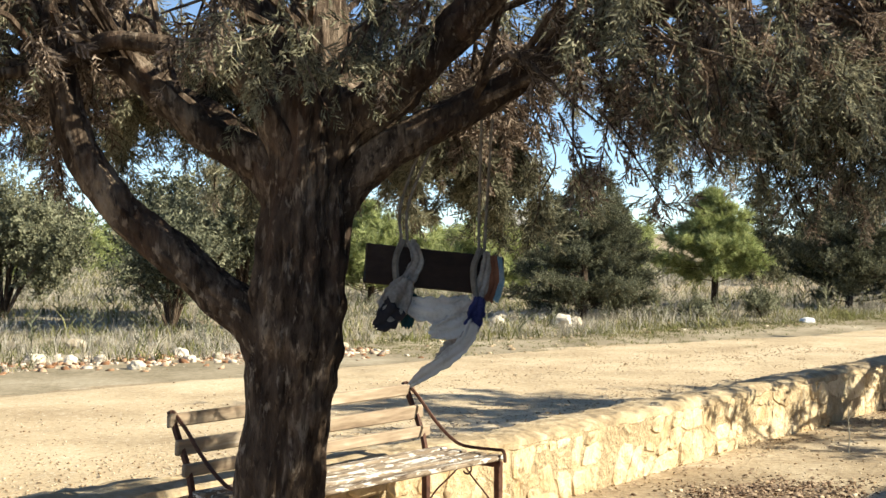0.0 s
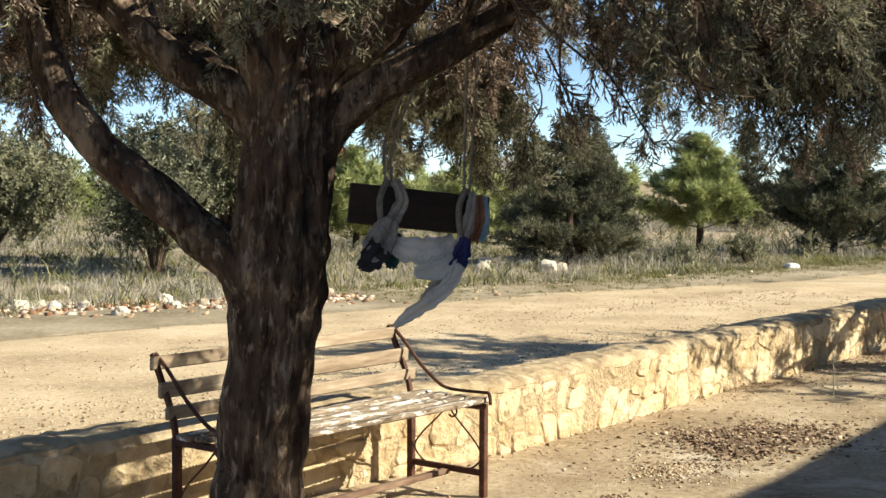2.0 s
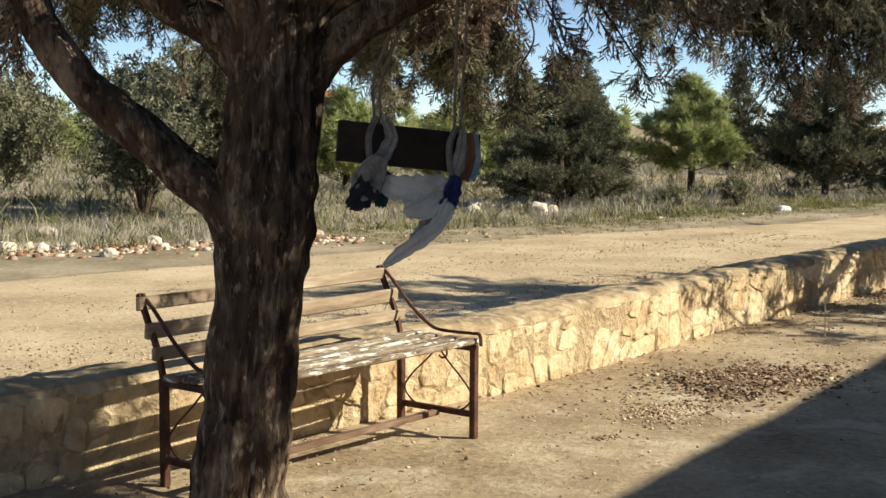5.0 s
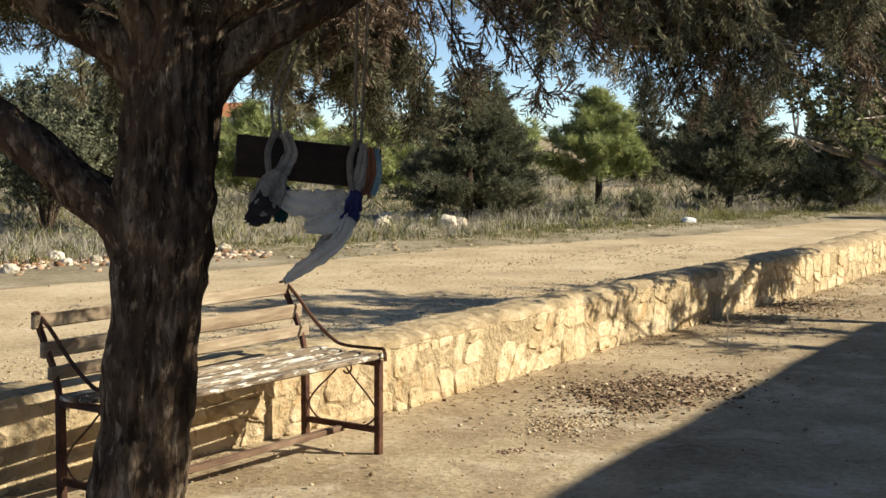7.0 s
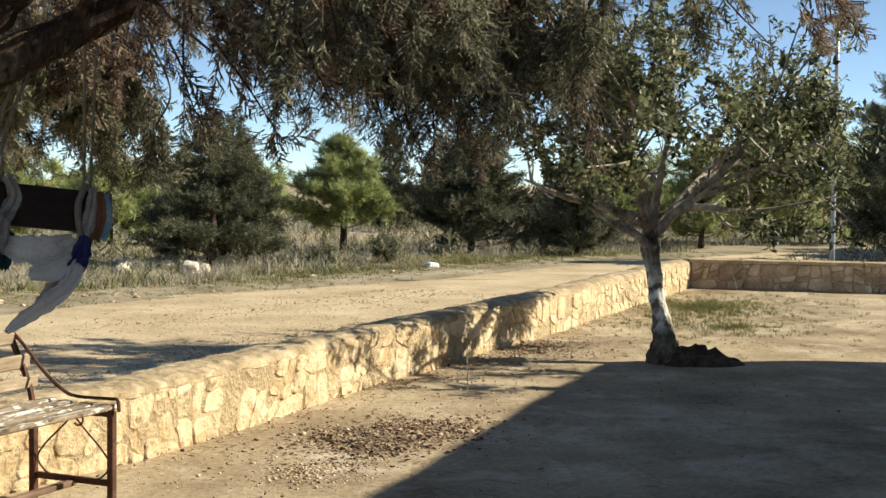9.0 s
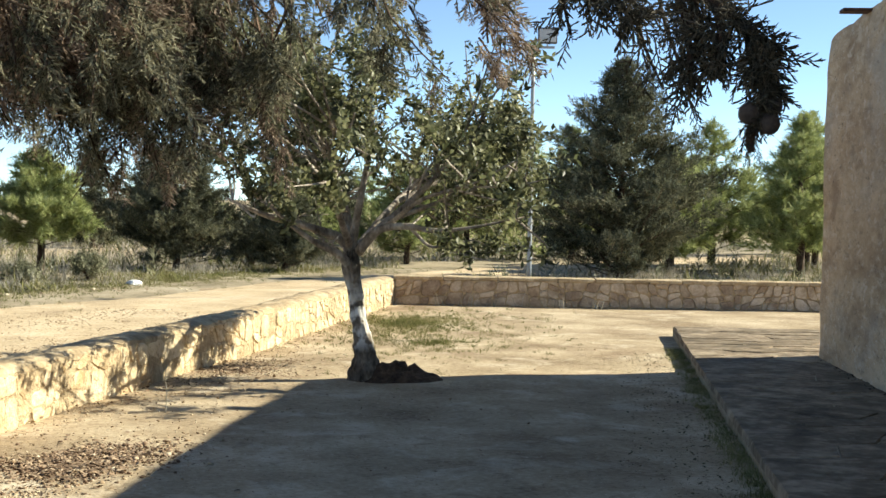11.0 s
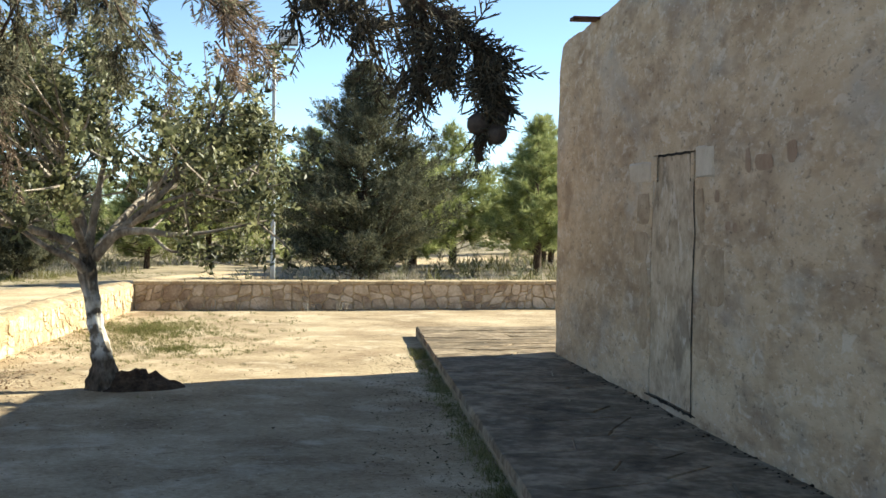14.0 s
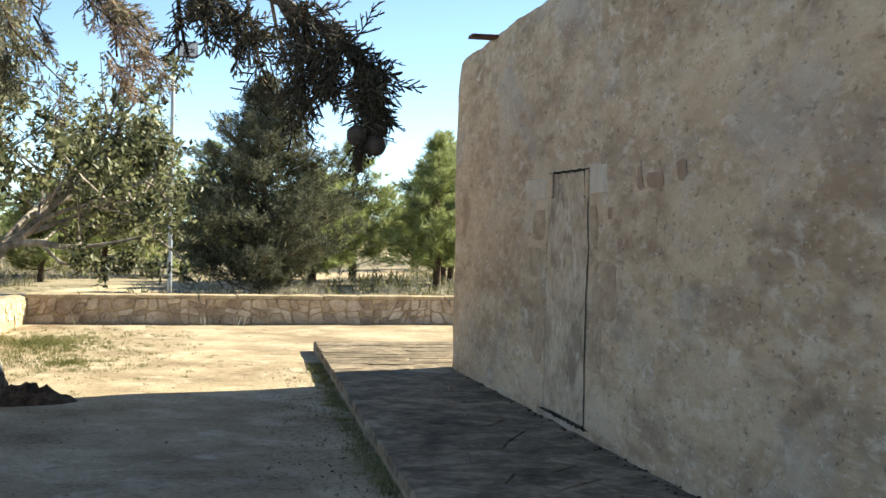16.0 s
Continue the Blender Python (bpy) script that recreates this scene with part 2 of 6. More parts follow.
M_RUST = mat("rusty_brown_metal", [(0.045, 0.020, 0.014), (0.10, 0.045, 0.030), (0.17, 0.085, 0.055)], 8, 60, 0.7, 0.4, 0.003, metal=0.3)
M_GALV = mat("galvanised_steel", [(0.30, 0.31, 0.31), (0.45, 0.46, 0.46)], 4, 50, 0.5, 0.1, 0.002, metal=0.7)
M_PEBBLE = mat("pebbles", [(0.25, 0.17, 0.10), (0.43, 0.325, 0.21), (0.62, 0.52, 0.38)], 6, 50, 0.9, 0.3, 0.004, island=0.6, spec=0.15)
M_WHITESTONE = mat("white_stone", [(0.40, 0.33, 0.24), (0.60, 0.53, 0.43), (0.74, 0.68, 0.58)], 3, 20, 0.9, 0.6, 0.02, obj_random=0.4, spec=0.15)
M_LITTER = mat("leaf_litter", [(0.15, 0.10, 0.066), (0.28, 0.195, 0.13), (0.42, 0.315, 0.215)], 6, 40, 0.95, 0, island=0.6, spec=0.1)

# ---- mesh helpers ----
def mesh_ob(name, verts, faces, material, parent=None, label="", smooth=False):
    me = bpy.data.meshes.new(name)
    me.from_pydata([tuple(v) for v in verts], [], [tuple(f) for f in faces])
    me.materials.append(material)
    if smooth:
        me.polygons.foreach_set("use_smooth", [True] * len(me.polygons))
    me.update()
    ob = new(name, me)
    ob.parent = parent
    if label:
        tagged(ob, label)
    return ob


def part(name, bm, material, parent=None, label="", smooth=False):
    me = bpy.data.meshes.new(name)
    bmesh.ops.recalc_face_normals(bm, faces=bm.faces)
    bm.to_mesh(me)
    bm.free()
    me.materials.append(material)
    if smooth:
        me.polygons.foreach_set("use_smooth", [True] * len(me.polygons))
    ob = new(name, me)
    ob.parent = parent
    if label:
        tagged(ob, label)
    return ob


def thing(name, label, category, group="", kind="", at=(0, 0, 0), rz=0.0):
    ob = new(name)
    ob.empty_display_size = 0.1
    ob.matrix_world = pose(*at, 0, 0, rz)
    return tagged(ob, label, category, group, kind)


def box(bm, x0, x1, y0, y1, z0, z1, bevel=0.0, jitter=0.0, rng=random):
    r = bmesh.ops.create_cube(bm, size=1)
    vs = r["verts"]
    for v in vs:
        v.co = Vector((x0 + (v.co.x + 0.5) * (x1 - x0), y0 + (v.co.y + 0.5) * (y1 - y0), z0 + (v.co.z + 0.5) * (z1 - z0)))
        if jitter:
            v.co += Vector([rng.uniform(-jitter, jitter) for _ in range(3)])
    if bevel:
        es = list({e for v in vs for e in v.link_edges})
        bmesh.ops.bevel(bm, geom=es, offset=bevel, segments=1, affect="EDGES", profile=0.6)


def smooth_line(points, steps):
    """Catmull-Rom through points."""
    P = [Vector(p) for p in points]
    P = [2 * P[0] - P[1]] + P + [2 * P[-1] - P[-2]]
    out = []
    for i in range(1, len(P) - 2):
        for k in range(steps):
            t = k / steps
            a, b, c, d = P[i - 1:i + 3]
            out.append(0.5 * ((2 * b) + (c - a) * t + (2 * a - 5 * b + 4 * c - d) * t * t + (3 * b - 3 * c + d - a) * t ** 3))
    out.append(P[-2])
    return out


def tube(points, radii, sides=8, steps=4, ridge=0.0, seed=0, cap=True):
    """Verts and faces of a tube along a smooth line; ridge: uneven bark relief as a share of the radius."""
    line = smooth_line(points, steps) if len(points) > 2 else [Vector(p) for p in points]
    n = len(line)
    rs = np.interp(np.linspace(0, 1, n), np.linspace(0, 1, len(radii)), radii)
    verts, faces = [], []
    side = None
    for i, p in enumerate(line):
        d = (line[min(i + 1, n - 1)] - line[max(i - 1, 0)]).normalized()
        if side is None:
            side = d.orthogonal().normalized()
        side = (side - d * side.dot(d)).normalized()
        up = d.cross(side)
        for k in range(sides):
            a = 2 * math.pi * k / sides
            w = side * math.cos(a) + up * math.sin(a)
            r = rs[i]
            if ridge:
                q = Vector((math.cos(a) * 3.2 + seed, math.sin(a) * 3.2, i * 0.11))
                fur = Vector((math.cos(a) * 9 + seed, math.sin(a) * 9, i * 0.07 + 0.4 * noise.noise(q)))
                r *= 1 + ridge * (noise.noise(q) + 0.5 * noise.noise(q * 2.7) - 0.75 * abs(noise.noise(fur)) + 0.2) + 0.5 * ridge * noise.noise(Vector((seed, i * 0.35, a * 0.2)))
            verts.append(p + w * r)
    for i in range(n - 1):
        for k in range(sides):
            k2 = (k + 1) % sides
            faces.append((i * sides + k, i * sides + k2, (i + 1) * sides + k2, (i + 1) * sides + k))
    if cap:
        faces.append(tuple(range(sides))[::-1])
        faces.append(tuple((n - 1) * sides + k for k in range(sides)))
    return verts, faces


def soup(name, templates, picks, mats, material, parent=None, label="", smooth=False):
    """One mesh out of many copies: templates are (verts, tris) arrays, picks the template of each, mats N x 4 x 4."""
    vs, fs, base = [], [], 0
    picks, mats = np.asarray(picks), np.asarray(mats, float)
    for k, (tv, tf) in enumerate(templates):
        m = mats[picks == k]
        if not len(m):
            continue
        tv, tf = np.asarray(tv, float), np.asarray(tf, int)
        v = np.einsum("nij,vj->nvi", m[:, :3, :3], tv) + m[:, None, :3, 3]
        f = tf[None] + (np.arange(len(m)) * len(tv))[:, None, None] + base
        vs.append(v.reshape(-1, 3))
        fs.append(f.reshape(-1, 3))
        base += len(m) * len(tv)
    V, F = np.concatenate(vs), np.concatenate(fs)
    me = bpy.data.meshes.new(name)
    me.vertices.add(len(V))
    me.vertices.foreach_set("co", V.astype(np.float32).ravel())
    me.loops.add(F.size)
    me.loops.foreach_set("vertex_index", F.astype(np.int32).ravel())
    me.polygons.add(len(F))
    me.polygons.foreach_set("loop_start", np.arange(0, F.size, 3, dtype=np.int32))
    me.materials.append(material)
    me.update(calc_edges=True)
    ob = new(name, me)
    ob.parent = parent
    if label:
        tagged(ob, label)
    return ob


def frames(pos, along, scale, rng, twist=None):
    """N poses whose z axis runs along the given ways, turned at random about it."""
    pos, along = np.asarray(pos, float), np.asarray(along, float)
    n = len(pos)
    z = along / np.maximum(1e-9, np.linalg.norm(along, axis=1, keepdims=True))
    ref = np.where(np.abs(z[:, 2:3]) < 0.95, [[0, 0, 1.0]], [[1.0, 0, 0]])
    x = np.cross(ref, z)
    x /= np.linalg.norm(x, axis=1, keepdims=True)
    y = np.cross(z, x)
    a = rng.uniform(0, 2 * np.pi, n) if twist is None else twist
    c, s = np.cos(a)[:, None], np.sin(a)[:, None]
    x, y = c * x + s * y, c * y - s * x
    sc = np.broadcast_to(np.asarray(scale, float).reshape(-1, 1) if np.ndim(scale) else np.full((n, 1), scale), (n, 1))
    m = np.zeros((n, 4, 4))
    m[:, :3, 0], m[:, :3, 1], m[:, :3, 2], m[:, :3, 3], m[:, 3, 3] = x * sc, y * sc, z * sc, pos, 1
    return m


def prism(p, q, r0, r1):
    """A thin three-sided twig from p to q."""
    p, q = np.array(p, float), np.array(q, float)
    d = q - p
    d /= np.linalg.norm(d) + 1e-9
    a = np.cross(d, [0.3, 0.5, 0.81])
    a /= np.linalg.norm(a) + 1e-9
    b = np.cross(d, a)
    ring = [math.cos(k * 2.0944) * a + math.sin(k * 2.0944) * b for k in range(3)]
    v = [p + r0 * w for w in ring] + [q + r1 * w for w in ring]
    f = []
    for k in range(3):
        j = (k + 1) % 3
        f += [(k, j, 3 + j), (k, 3 + j, 3 + k)]
    f.append((3, 4, 5))
    return v, f


def join(pieces):
    v, f = [], []
    for a, b in pieces:
        n = len(v)
        v += [tuple(p) for p in a]
        f += [tuple(i + n for i in t) for t in b]
    return np.array(v), np.array(f)


def spray(seed, length=0.34, fat=1.0, twigs=9, sub=3):
    """A flat, feathery cypress spray that grows along +z, with scale-clad twigs."""
    r = random.Random(seed)
    out = []
    axis = [np.array((0.0, 0.0, 0.0))]
    bend = np.array((r.uniform(-0.25, 0.25), r.uniform(-0.15, 0.15), 0))
    for i in range(1, 5):
        t = i / 4
        axis.append(np.array((0, 0, length * t)) + bend * length * t * t)
    for i in range(4):
        out.append(prism(axis[i], axis[i + 1], 0.0035 * fat * (1 - i * 0.15), 0.0035 * fat * (1 - (i + 1) * 0.15)))
    for k in range(twigs):
        t = 0.12 + 0.85 * k / twigs
        p = np.array((0, 0, length * t)) + bend * length * t * t
        s = 1 if k % 2 else -1
        ln = length * r.uniform(0.28, 0.5) * (1.15 - 0.6 * t)
        d = np.array((s * r.uniform(0.5, 0.9), r.uniform(-0.35, 0.35), r.uniform(0.6, 1.0)))
        d /= np.linalg.norm(d)
        q = p + d * ln
        out.append(prism(p, q, 0.0032 * fat, 0.0018 * fat))
        for j in range(sub):
            u = 0.3 + 0.6 * j / sub
            pp = p + d * ln * u
            e = d + np.array((r.uniform(-0.8, 0.8), r.uniform(-0.8, 0.8), r.uniform(-0.1, 0.6)))
            e /= np.linalg.norm(e)
            out.append(prism(pp, pp + e * ln * r.uniform(0.25, 0.45), 0.0032 * fat, 0.0016 * fat))
    return join(out)


def fine_spray(seed, length=0.17, width=0.0042, twigs=12, sub=4):
    """A light feathery spray along +z out of flat twiglets, for crowns seen from some metres."""
    r = random.Random(seed)
    out = [prism((0, 0, 0), (0, 0, length), 0.0025, 0.001)]
    def sliver(p, q, w):
        d = Vector(q) - Vector(p)
        s = d.cross(Vector((r.uniform(-1, 1), r.uniform(-1, 1), r.uniform(-1, 1)))).normalized() * w
        return ([tuple(Vector(p) - s), tuple(Vector(p) + s), tuple(q)], [(0, 1, 2)])
    for k in range(twigs):
        t = 0.05 + 0.92 * k / twigs
        p = Vector((0, 0, length * t))
        a = (0 if k % 2 else math.pi) + r.uniform(-0.8, 0.8)
        ln = length * r.uniform(0.3, 0.55) * (1.2 - 0.6 * t)
        d = Vector((math.cos(a) * 0.75, math.sin(a) * 0.75, r.uniform(0.5, 1.0))).normalized()
        out.append(sliver(p, p + d * ln, width))
        for j in range(sub):
            pp = p + d * ln * (0.25 + 0.6 * j / sub)
            e = (d + Vector((r.uniform(-0.9, 0.9), r.uniform(-0.9, 0.9), r.uniform(-0.2, 0.7)))).normalized()
            out.append(sliver(pp, pp + e * ln * r.uniform(0.3, 0.55), width * 0.95))
    return join(out)


def leafy(seed, n=9, length=0.06, width=0.028, reach=0.16):
    """A twig tip along +z with n folded oval leaves."""
    r = random.Random(seed)
    out = [prism((0, 0, 0), (0, 0, reach), 0.004, 0.002)]
    for k in range(n):
        a, t = k * 2.4 + r.uniform(-0.4, 0.4), (k + 0.5) / n
        p = Vector((0, 0, reach * t))
        d = Vector((math.cos(a), math.sin(a), r.uniform(-0.3, 0.9))).normalized()
        side = d.cross(Vector((r.uniform(-0.4, 0.4), r.uniform(-0.4, 0.4), 1))).normalized()
        up = side.cross(d)
        ln, w = length * r.uniform(0.7, 1.2), width * r.uniform(0.8, 1.15)
        pts = [p, p + d * ln * 0.45 + side * w * 0.5 + up * w * 0.15, p + d * ln, p + d * ln * 0.45 - side * w * 0.5 + up * w * 0.15]
        out.append(([tuple(q) for q in pts], [(0, 1, 2), (0, 2, 3)]))
    return join(out)


def needles(seed, n=16, length=0.13, width=0.004, spread=0.75):
    """A pine tuft along +z."""
    r = random.Random(seed)
    out = []
    for k in range(n):
        a = k * 2.4 + r.uniform(-0.5, 0.5)
        z0 = r.uniform(0, 0.1)
        d = Vector((math.cos(a) * spread, math.sin(a) * spread, r.uniform(0.35, 1.0))).normalized()
        s = d.cross(Vector((0, 0, 1))).normalized() * width
        p, q = Vector((0, 0, z0)), Vector((0, 0, z0)) + d * length * r.uniform(0.7, 1.2)
        out.append(([tuple(p - s), tuple(p + s), tuple(q)], [(0, 1, 2)]))
    return join(out)


def blades(seed, n=12, height=0.3, spread=0.12, width=0.006):
    """A clump of grass blades, each bent once."""
    r = random.Random(seed)
    out = []
    for k in range(n):
        a = r.uniform(0, 6.283)
        b = Vector((math.cos(a), math.sin(a), 0)) * spread * math.sqrt(r.random())
        h = height * r.uniform(0.45, 1.1)
        lean = Vector((r.uniform(-0.9, 0.9), r.uniform(-0.9, 0.9), 0)) * h
        s = Vector((math.cos(a + 1.3), math.sin(a + 1.3), 0)) * width
        m = b + Vector((0, 0, h * 0.6)) + lean * 0.35
        t = b + Vector((0, 0, h)) + lean
        out.append(([tuple(b - s), tuple(b + s), tuple(m + s * 0.7), tuple(m - s * 0.7), tuple(t)], [(0, 1, 2), (0, 2, 3), (3, 2, 4)]))
    return join(out)


def pebble(seed, n=1):
    r = random.Random(seed)
    bm = bmesh.new()
    bmesh.ops.create_icosphere(bm, subdivisions=n, radius=0.5)
    for v in bm.verts:
        v.co *= r.uniform(0.55, 1.2)
        v.co.z *= 0.55
    bmesh.ops.triangulate(bm, faces=bm.faces)
    bm.verts.index_update()
    out = np.array([v.co[:] for v in bm.verts]), np.array([[v.index for v in f.verts] for f in bm.faces])
    bm.free()
    return out

# ---- ground ----
def spaced(near, step, far):
    a = list(np.arange(-near, near + 1e-6, step))
    x, s = near, step
    while x < far:
        s *= 1.5
        x += s
        a = [-x] + a + [x]
    return np.array(a)


def ground_z(x, y):
    d = math.hypot(x - 3, y - 12)
    fade = min(1.0, max(0.0, (d - 14) / 14))
    z = 0.014 * noise.noise(Vector((x * 0.7, y * 0.7, 0))) + 0.010 * noise.noise(Vector((x * 2.1, y * 2.1, 5)))
    return z + fade * 0.10 * noise.noise(Vector((x * 0.11, y * 0.11, 9)))


gx, gy = spaced(26, 0.4, 2600) + 4, spaced(24, 0.4, 2600) + 16
gv = [(x, y, ground_z(x, y)) for y in gy for x in gx]
nx = len(gx)
gf = [(j * nx + i, j * nx + i + 1, (j + 1) * nx + i + 1, (j + 1) * nx + i) for j in range(len(gy) - 1) for i in range(nx - 1)]
tagged(mesh_ob("ground", gv, gf, M_SOIL, smooth=True), "dry sandy ground with scattered gravel and thin grass", "ground", kind="structure")

# ---- left wall line ----
WALL_LINE = [Vector(p) for p in ((-4.3, 3.2), (-1.6, 5.80), (0.45, 7.77), (2.34, 10.30), (4.88, 13.42), (9.25, 19.23))]
WALL_LEN = [0.0]
for a, b in zip(WALL_LINE, WALL_LINE[1:]):
    WALL_LEN.append(WALL_LEN[-1] + (b - a).length)
WALL_H, WALL_T = 0.43, 0.36


def wall_at(s, off, z):
    """A place on the low wall: s along it, off behind its front."""
    i = min(max(0, sum(1 for q in WALL_LEN if q <= s) - 1), len(WALL_LINE) - 2)
    a, b = WALL_LINE[i], WALL_LINE[i + 1]
    d = (b - a).normalized()
    def nrm(k):
        k = min(max(k, 0), len(WALL_LINE) - 2)
        e = (WALL_LINE[k + 1] - WALL_LINE[k]).normalized()
        return Vector((-e.y, e.x))
    t = (s - WALL_LEN[i]) / (WALL_LEN[i + 1] - WALL_LEN[i])
    n = (nrm(i) + nrm(i - 1)) * 0.5 * max(0, 0.5 - t) * 2 + nrm(i) * (1 - abs(2 * t - 1)) + (nrm(i) + nrm(i + 1)) * 0.5 * max(0, t - 0.5) * 2
    p = a + d * (s - WALL_LEN[i]) + n.normalized() * off
    return (p.x, p.y, z)


# ---- sand track ----
far_edge = [(-22, -4.5), (-12, 5.2), (-4.14, 13.26), (-1.06, 16.25), (1.91, 19.14), (5.81, 21.65), (9.4, 25.0), (12.5, 27.2), (19.24, 31.0), (27, 34.5), (42, 40)]
near_edge = [(-17, -9.5), (-9.0, -1.2), (-1.9, 5.9), (-0.2, 7.6), (2.2, 10.6), (4.4, 13.5), (8.7, 19.4), (11.0, 22.2), (16.18, 27.5), (25.5, 31.8), (41, 37.5)]
fe, ne = smooth_line([(*p, 0) for p in far_edge], 14), smooth_line([(*p, 0) for p in near_edge], 14)
rv, rf, W = [], [], 16
for i, (a, b) in enumerate(zip(ne, fe)):
    for k in range(W + 1):
        t = k / W
        p = a.lerp(b, t)
        if k in (0, W):
            p += Vector((0.22 * noise.noise(Vector((i * 0.6, k, 3))), 0.22 * noise.noise(Vector((i * 0.6, k, 8))), 0))
        rut = -0.012 * (math.exp(-((t - 0.3) / 0.07) ** 2) + math.exp(-((t - 0.7) / 0.07) ** 2))
        z = ground_z(p.x, p.y) + (0.022 + rut + 0.006 * noise.noise(p * 2.2) if 0 < k < W else -0.01)
        rv.append((p.x, p.y, z))
rf = [(i * (W + 1) + k, i * (W + 1) + k + 1, (i + 1) * (W + 1) + k + 1, (i + 1) * (W + 1) + k) for i in range(len(ne) - 1) for k in range(W)]
tagged(mesh_ob("road", rv, rf, M_ROAD, smooth=True), "pale sandy dirt track with compacted gravel", "road", kind="structure")

# ---- dry field past the track ----
FIELD_EDGE = smooth_line([(*p, 0) for p in far_edge], 5)
REACH = (-0.1, 0.5, 1.5, 4, 9, 20, 50, 130, 400)
fv = []
for i, p in enumerate(FIELD_EDGE):
    e = (FIELD_EDGE[min(i + 1, len(FIELD_EDGE) - 1)] - FIELD_EDGE[max(0, i - 1)]).normalized()
    n = Vector((-0.72 + 0.25 * (e.y - 0.6), 0.72, 0)).normalized()
    for k, d in enumerate(REACH):
        w = 0.35 * noise.noise(Vector((i * 0.8, k, 2))) if k == 0 else 0
        q = p + n * (d + w)
        fv.append((q.x, q.y, ground_z(q.x, q.y) + (0.0 if k == 0 else 0.012)))
K = len(REACH)
ff = [(i * K + k, (i + 1) * K + k, (i + 1) * K + k + 1, i * K + k + 1) for i in range(len(FIELD_EDGE) - 1) for k in range(K - 1)]
tagged(mesh_ob("ground_field", fv, ff, M_FIELD, smooth=True), "dry greyish field soil beyond the track", "ground", kind="structure")
fv = []
A_ = [Vector((9.5 + 0.893 * q, 19.6 - 0.45 * q, 0)) for q in np.linspace(0, 60, 30)]
B_ = smooth_line([(10.3, 21.0, 0), (13.5, 24.6, 0), (16.9, 27.2, 0), (25.5, 31.3, 0), (41, 37, 0), (80, 48, 0)], 6)
B_ = [B_[int(k)] for k in np.linspace(0, len(B_) - 1, 30)]
for a, b in zip(A_, B_):
    for k in range(13):
        q = a.lerp(b, k / 12)
        fv.append((q.x, q.y, ground_z(q.x, q.y) + (0.012 if 0 < k < 12 else 0.0)))
ff = [(i * 13 + k, (i + 1) * 13 + k, (i + 1) * 13 + k + 1, i * 13 + k + 1) for i in range(29) for k in range(12)]
tagged(mesh_ob("ground_field", fv, ff, M_FIELD, smooth=True), "dry greyish soil behind the far wall", "ground", kind="structure")

# ---- low walls ----
def core(name, pts, material, parent):
    """A closed strip out of rows of four corners."""
    v = [p for row in pts for p in row]
    f = []
    for i in range(len(pts) - 1):
        for k in range(4):
            j = (k + 1) % 4
            f.append((i * 4 + k, i * 4 + j, (i + 1) * 4 + j, (i + 1) * 4 + k))
    f += [(3, 2, 1, 0), tuple(len(v) - 4 + k for k in range(4))]
    return mesh_ob(name, v, f, material, parent)


wall_left = thing("wall_left", "low wall of irregular golden limestone with a weathered top", "wall", kind="structure")
ss = np.linspace(0, WALL_LEN[-1] + 0.02, 90)
core("wall_core", [[wall_at(s, 0.016, -0.1), wall_at(s, WALL_T - 0.02, -0.1), wall_at(s, WALL_T - 0.02, WALL_H - 0.05), wall_at(s, 0.016, WALL_H - 0.05)] for s in ss], M_MORTAR, wall_left)


def clip_poly(poly, mx, my, nx_, ny_):
    out = []
    for i in range(len(poly)):
        a, b = poly[i - 1], poly[i]
        da, db = (a[0] - mx) * nx_ + (a[1] - my) * ny_, (b[0] - mx) * nx_ + (b[1] - my) * ny_
        if (da <= 0) != (db <= 0):
            t = da / (da - db)
            out.append((a[0] + (b[0] - a[0]) * t, a[1] + (b[1] - a[1]) * t))
        if db <= 0:
            out.append(b)
    return out


def cells(x0, x1, y0, y1, dx, dy, rng, jit=0.42):
    """Irregular cells that fill a rectangle, from jittered seeds."""
    seeds = []
    cols, rows = int((x1 - x0) / dx), max(1, int(round((y1 - y0) / dy)))
    for i in range(cols):
        for j in range(rows):
            seeds.append((x0 + (i + 0.5 + (0.5 if j % 2 else 0) + rng.uniform(-jit, jit)) * (x1 - x0) / cols, y0 + (j + 0.5 + rng.uniform(-jit, jit) * 0.9) * (y1 - y0) / rows))
    out = []
    for p in seeds:
        poly = [(x0, y0), (x1, y0), (x1, y1), (x0, y1)]
        for q in seeds:
            if q is p or abs(q[0] - p[0]) > 3.2 * dx:
                continue
            poly = clip_poly(poly, (p[0] + q[0]) / 2, (p[1] + q[1]) / 2, q[0] - p[0], q[1] - p[1])
            if len(poly) < 3:
                break
        if len(poly) >= 3:
            out.append(poly)
    return out


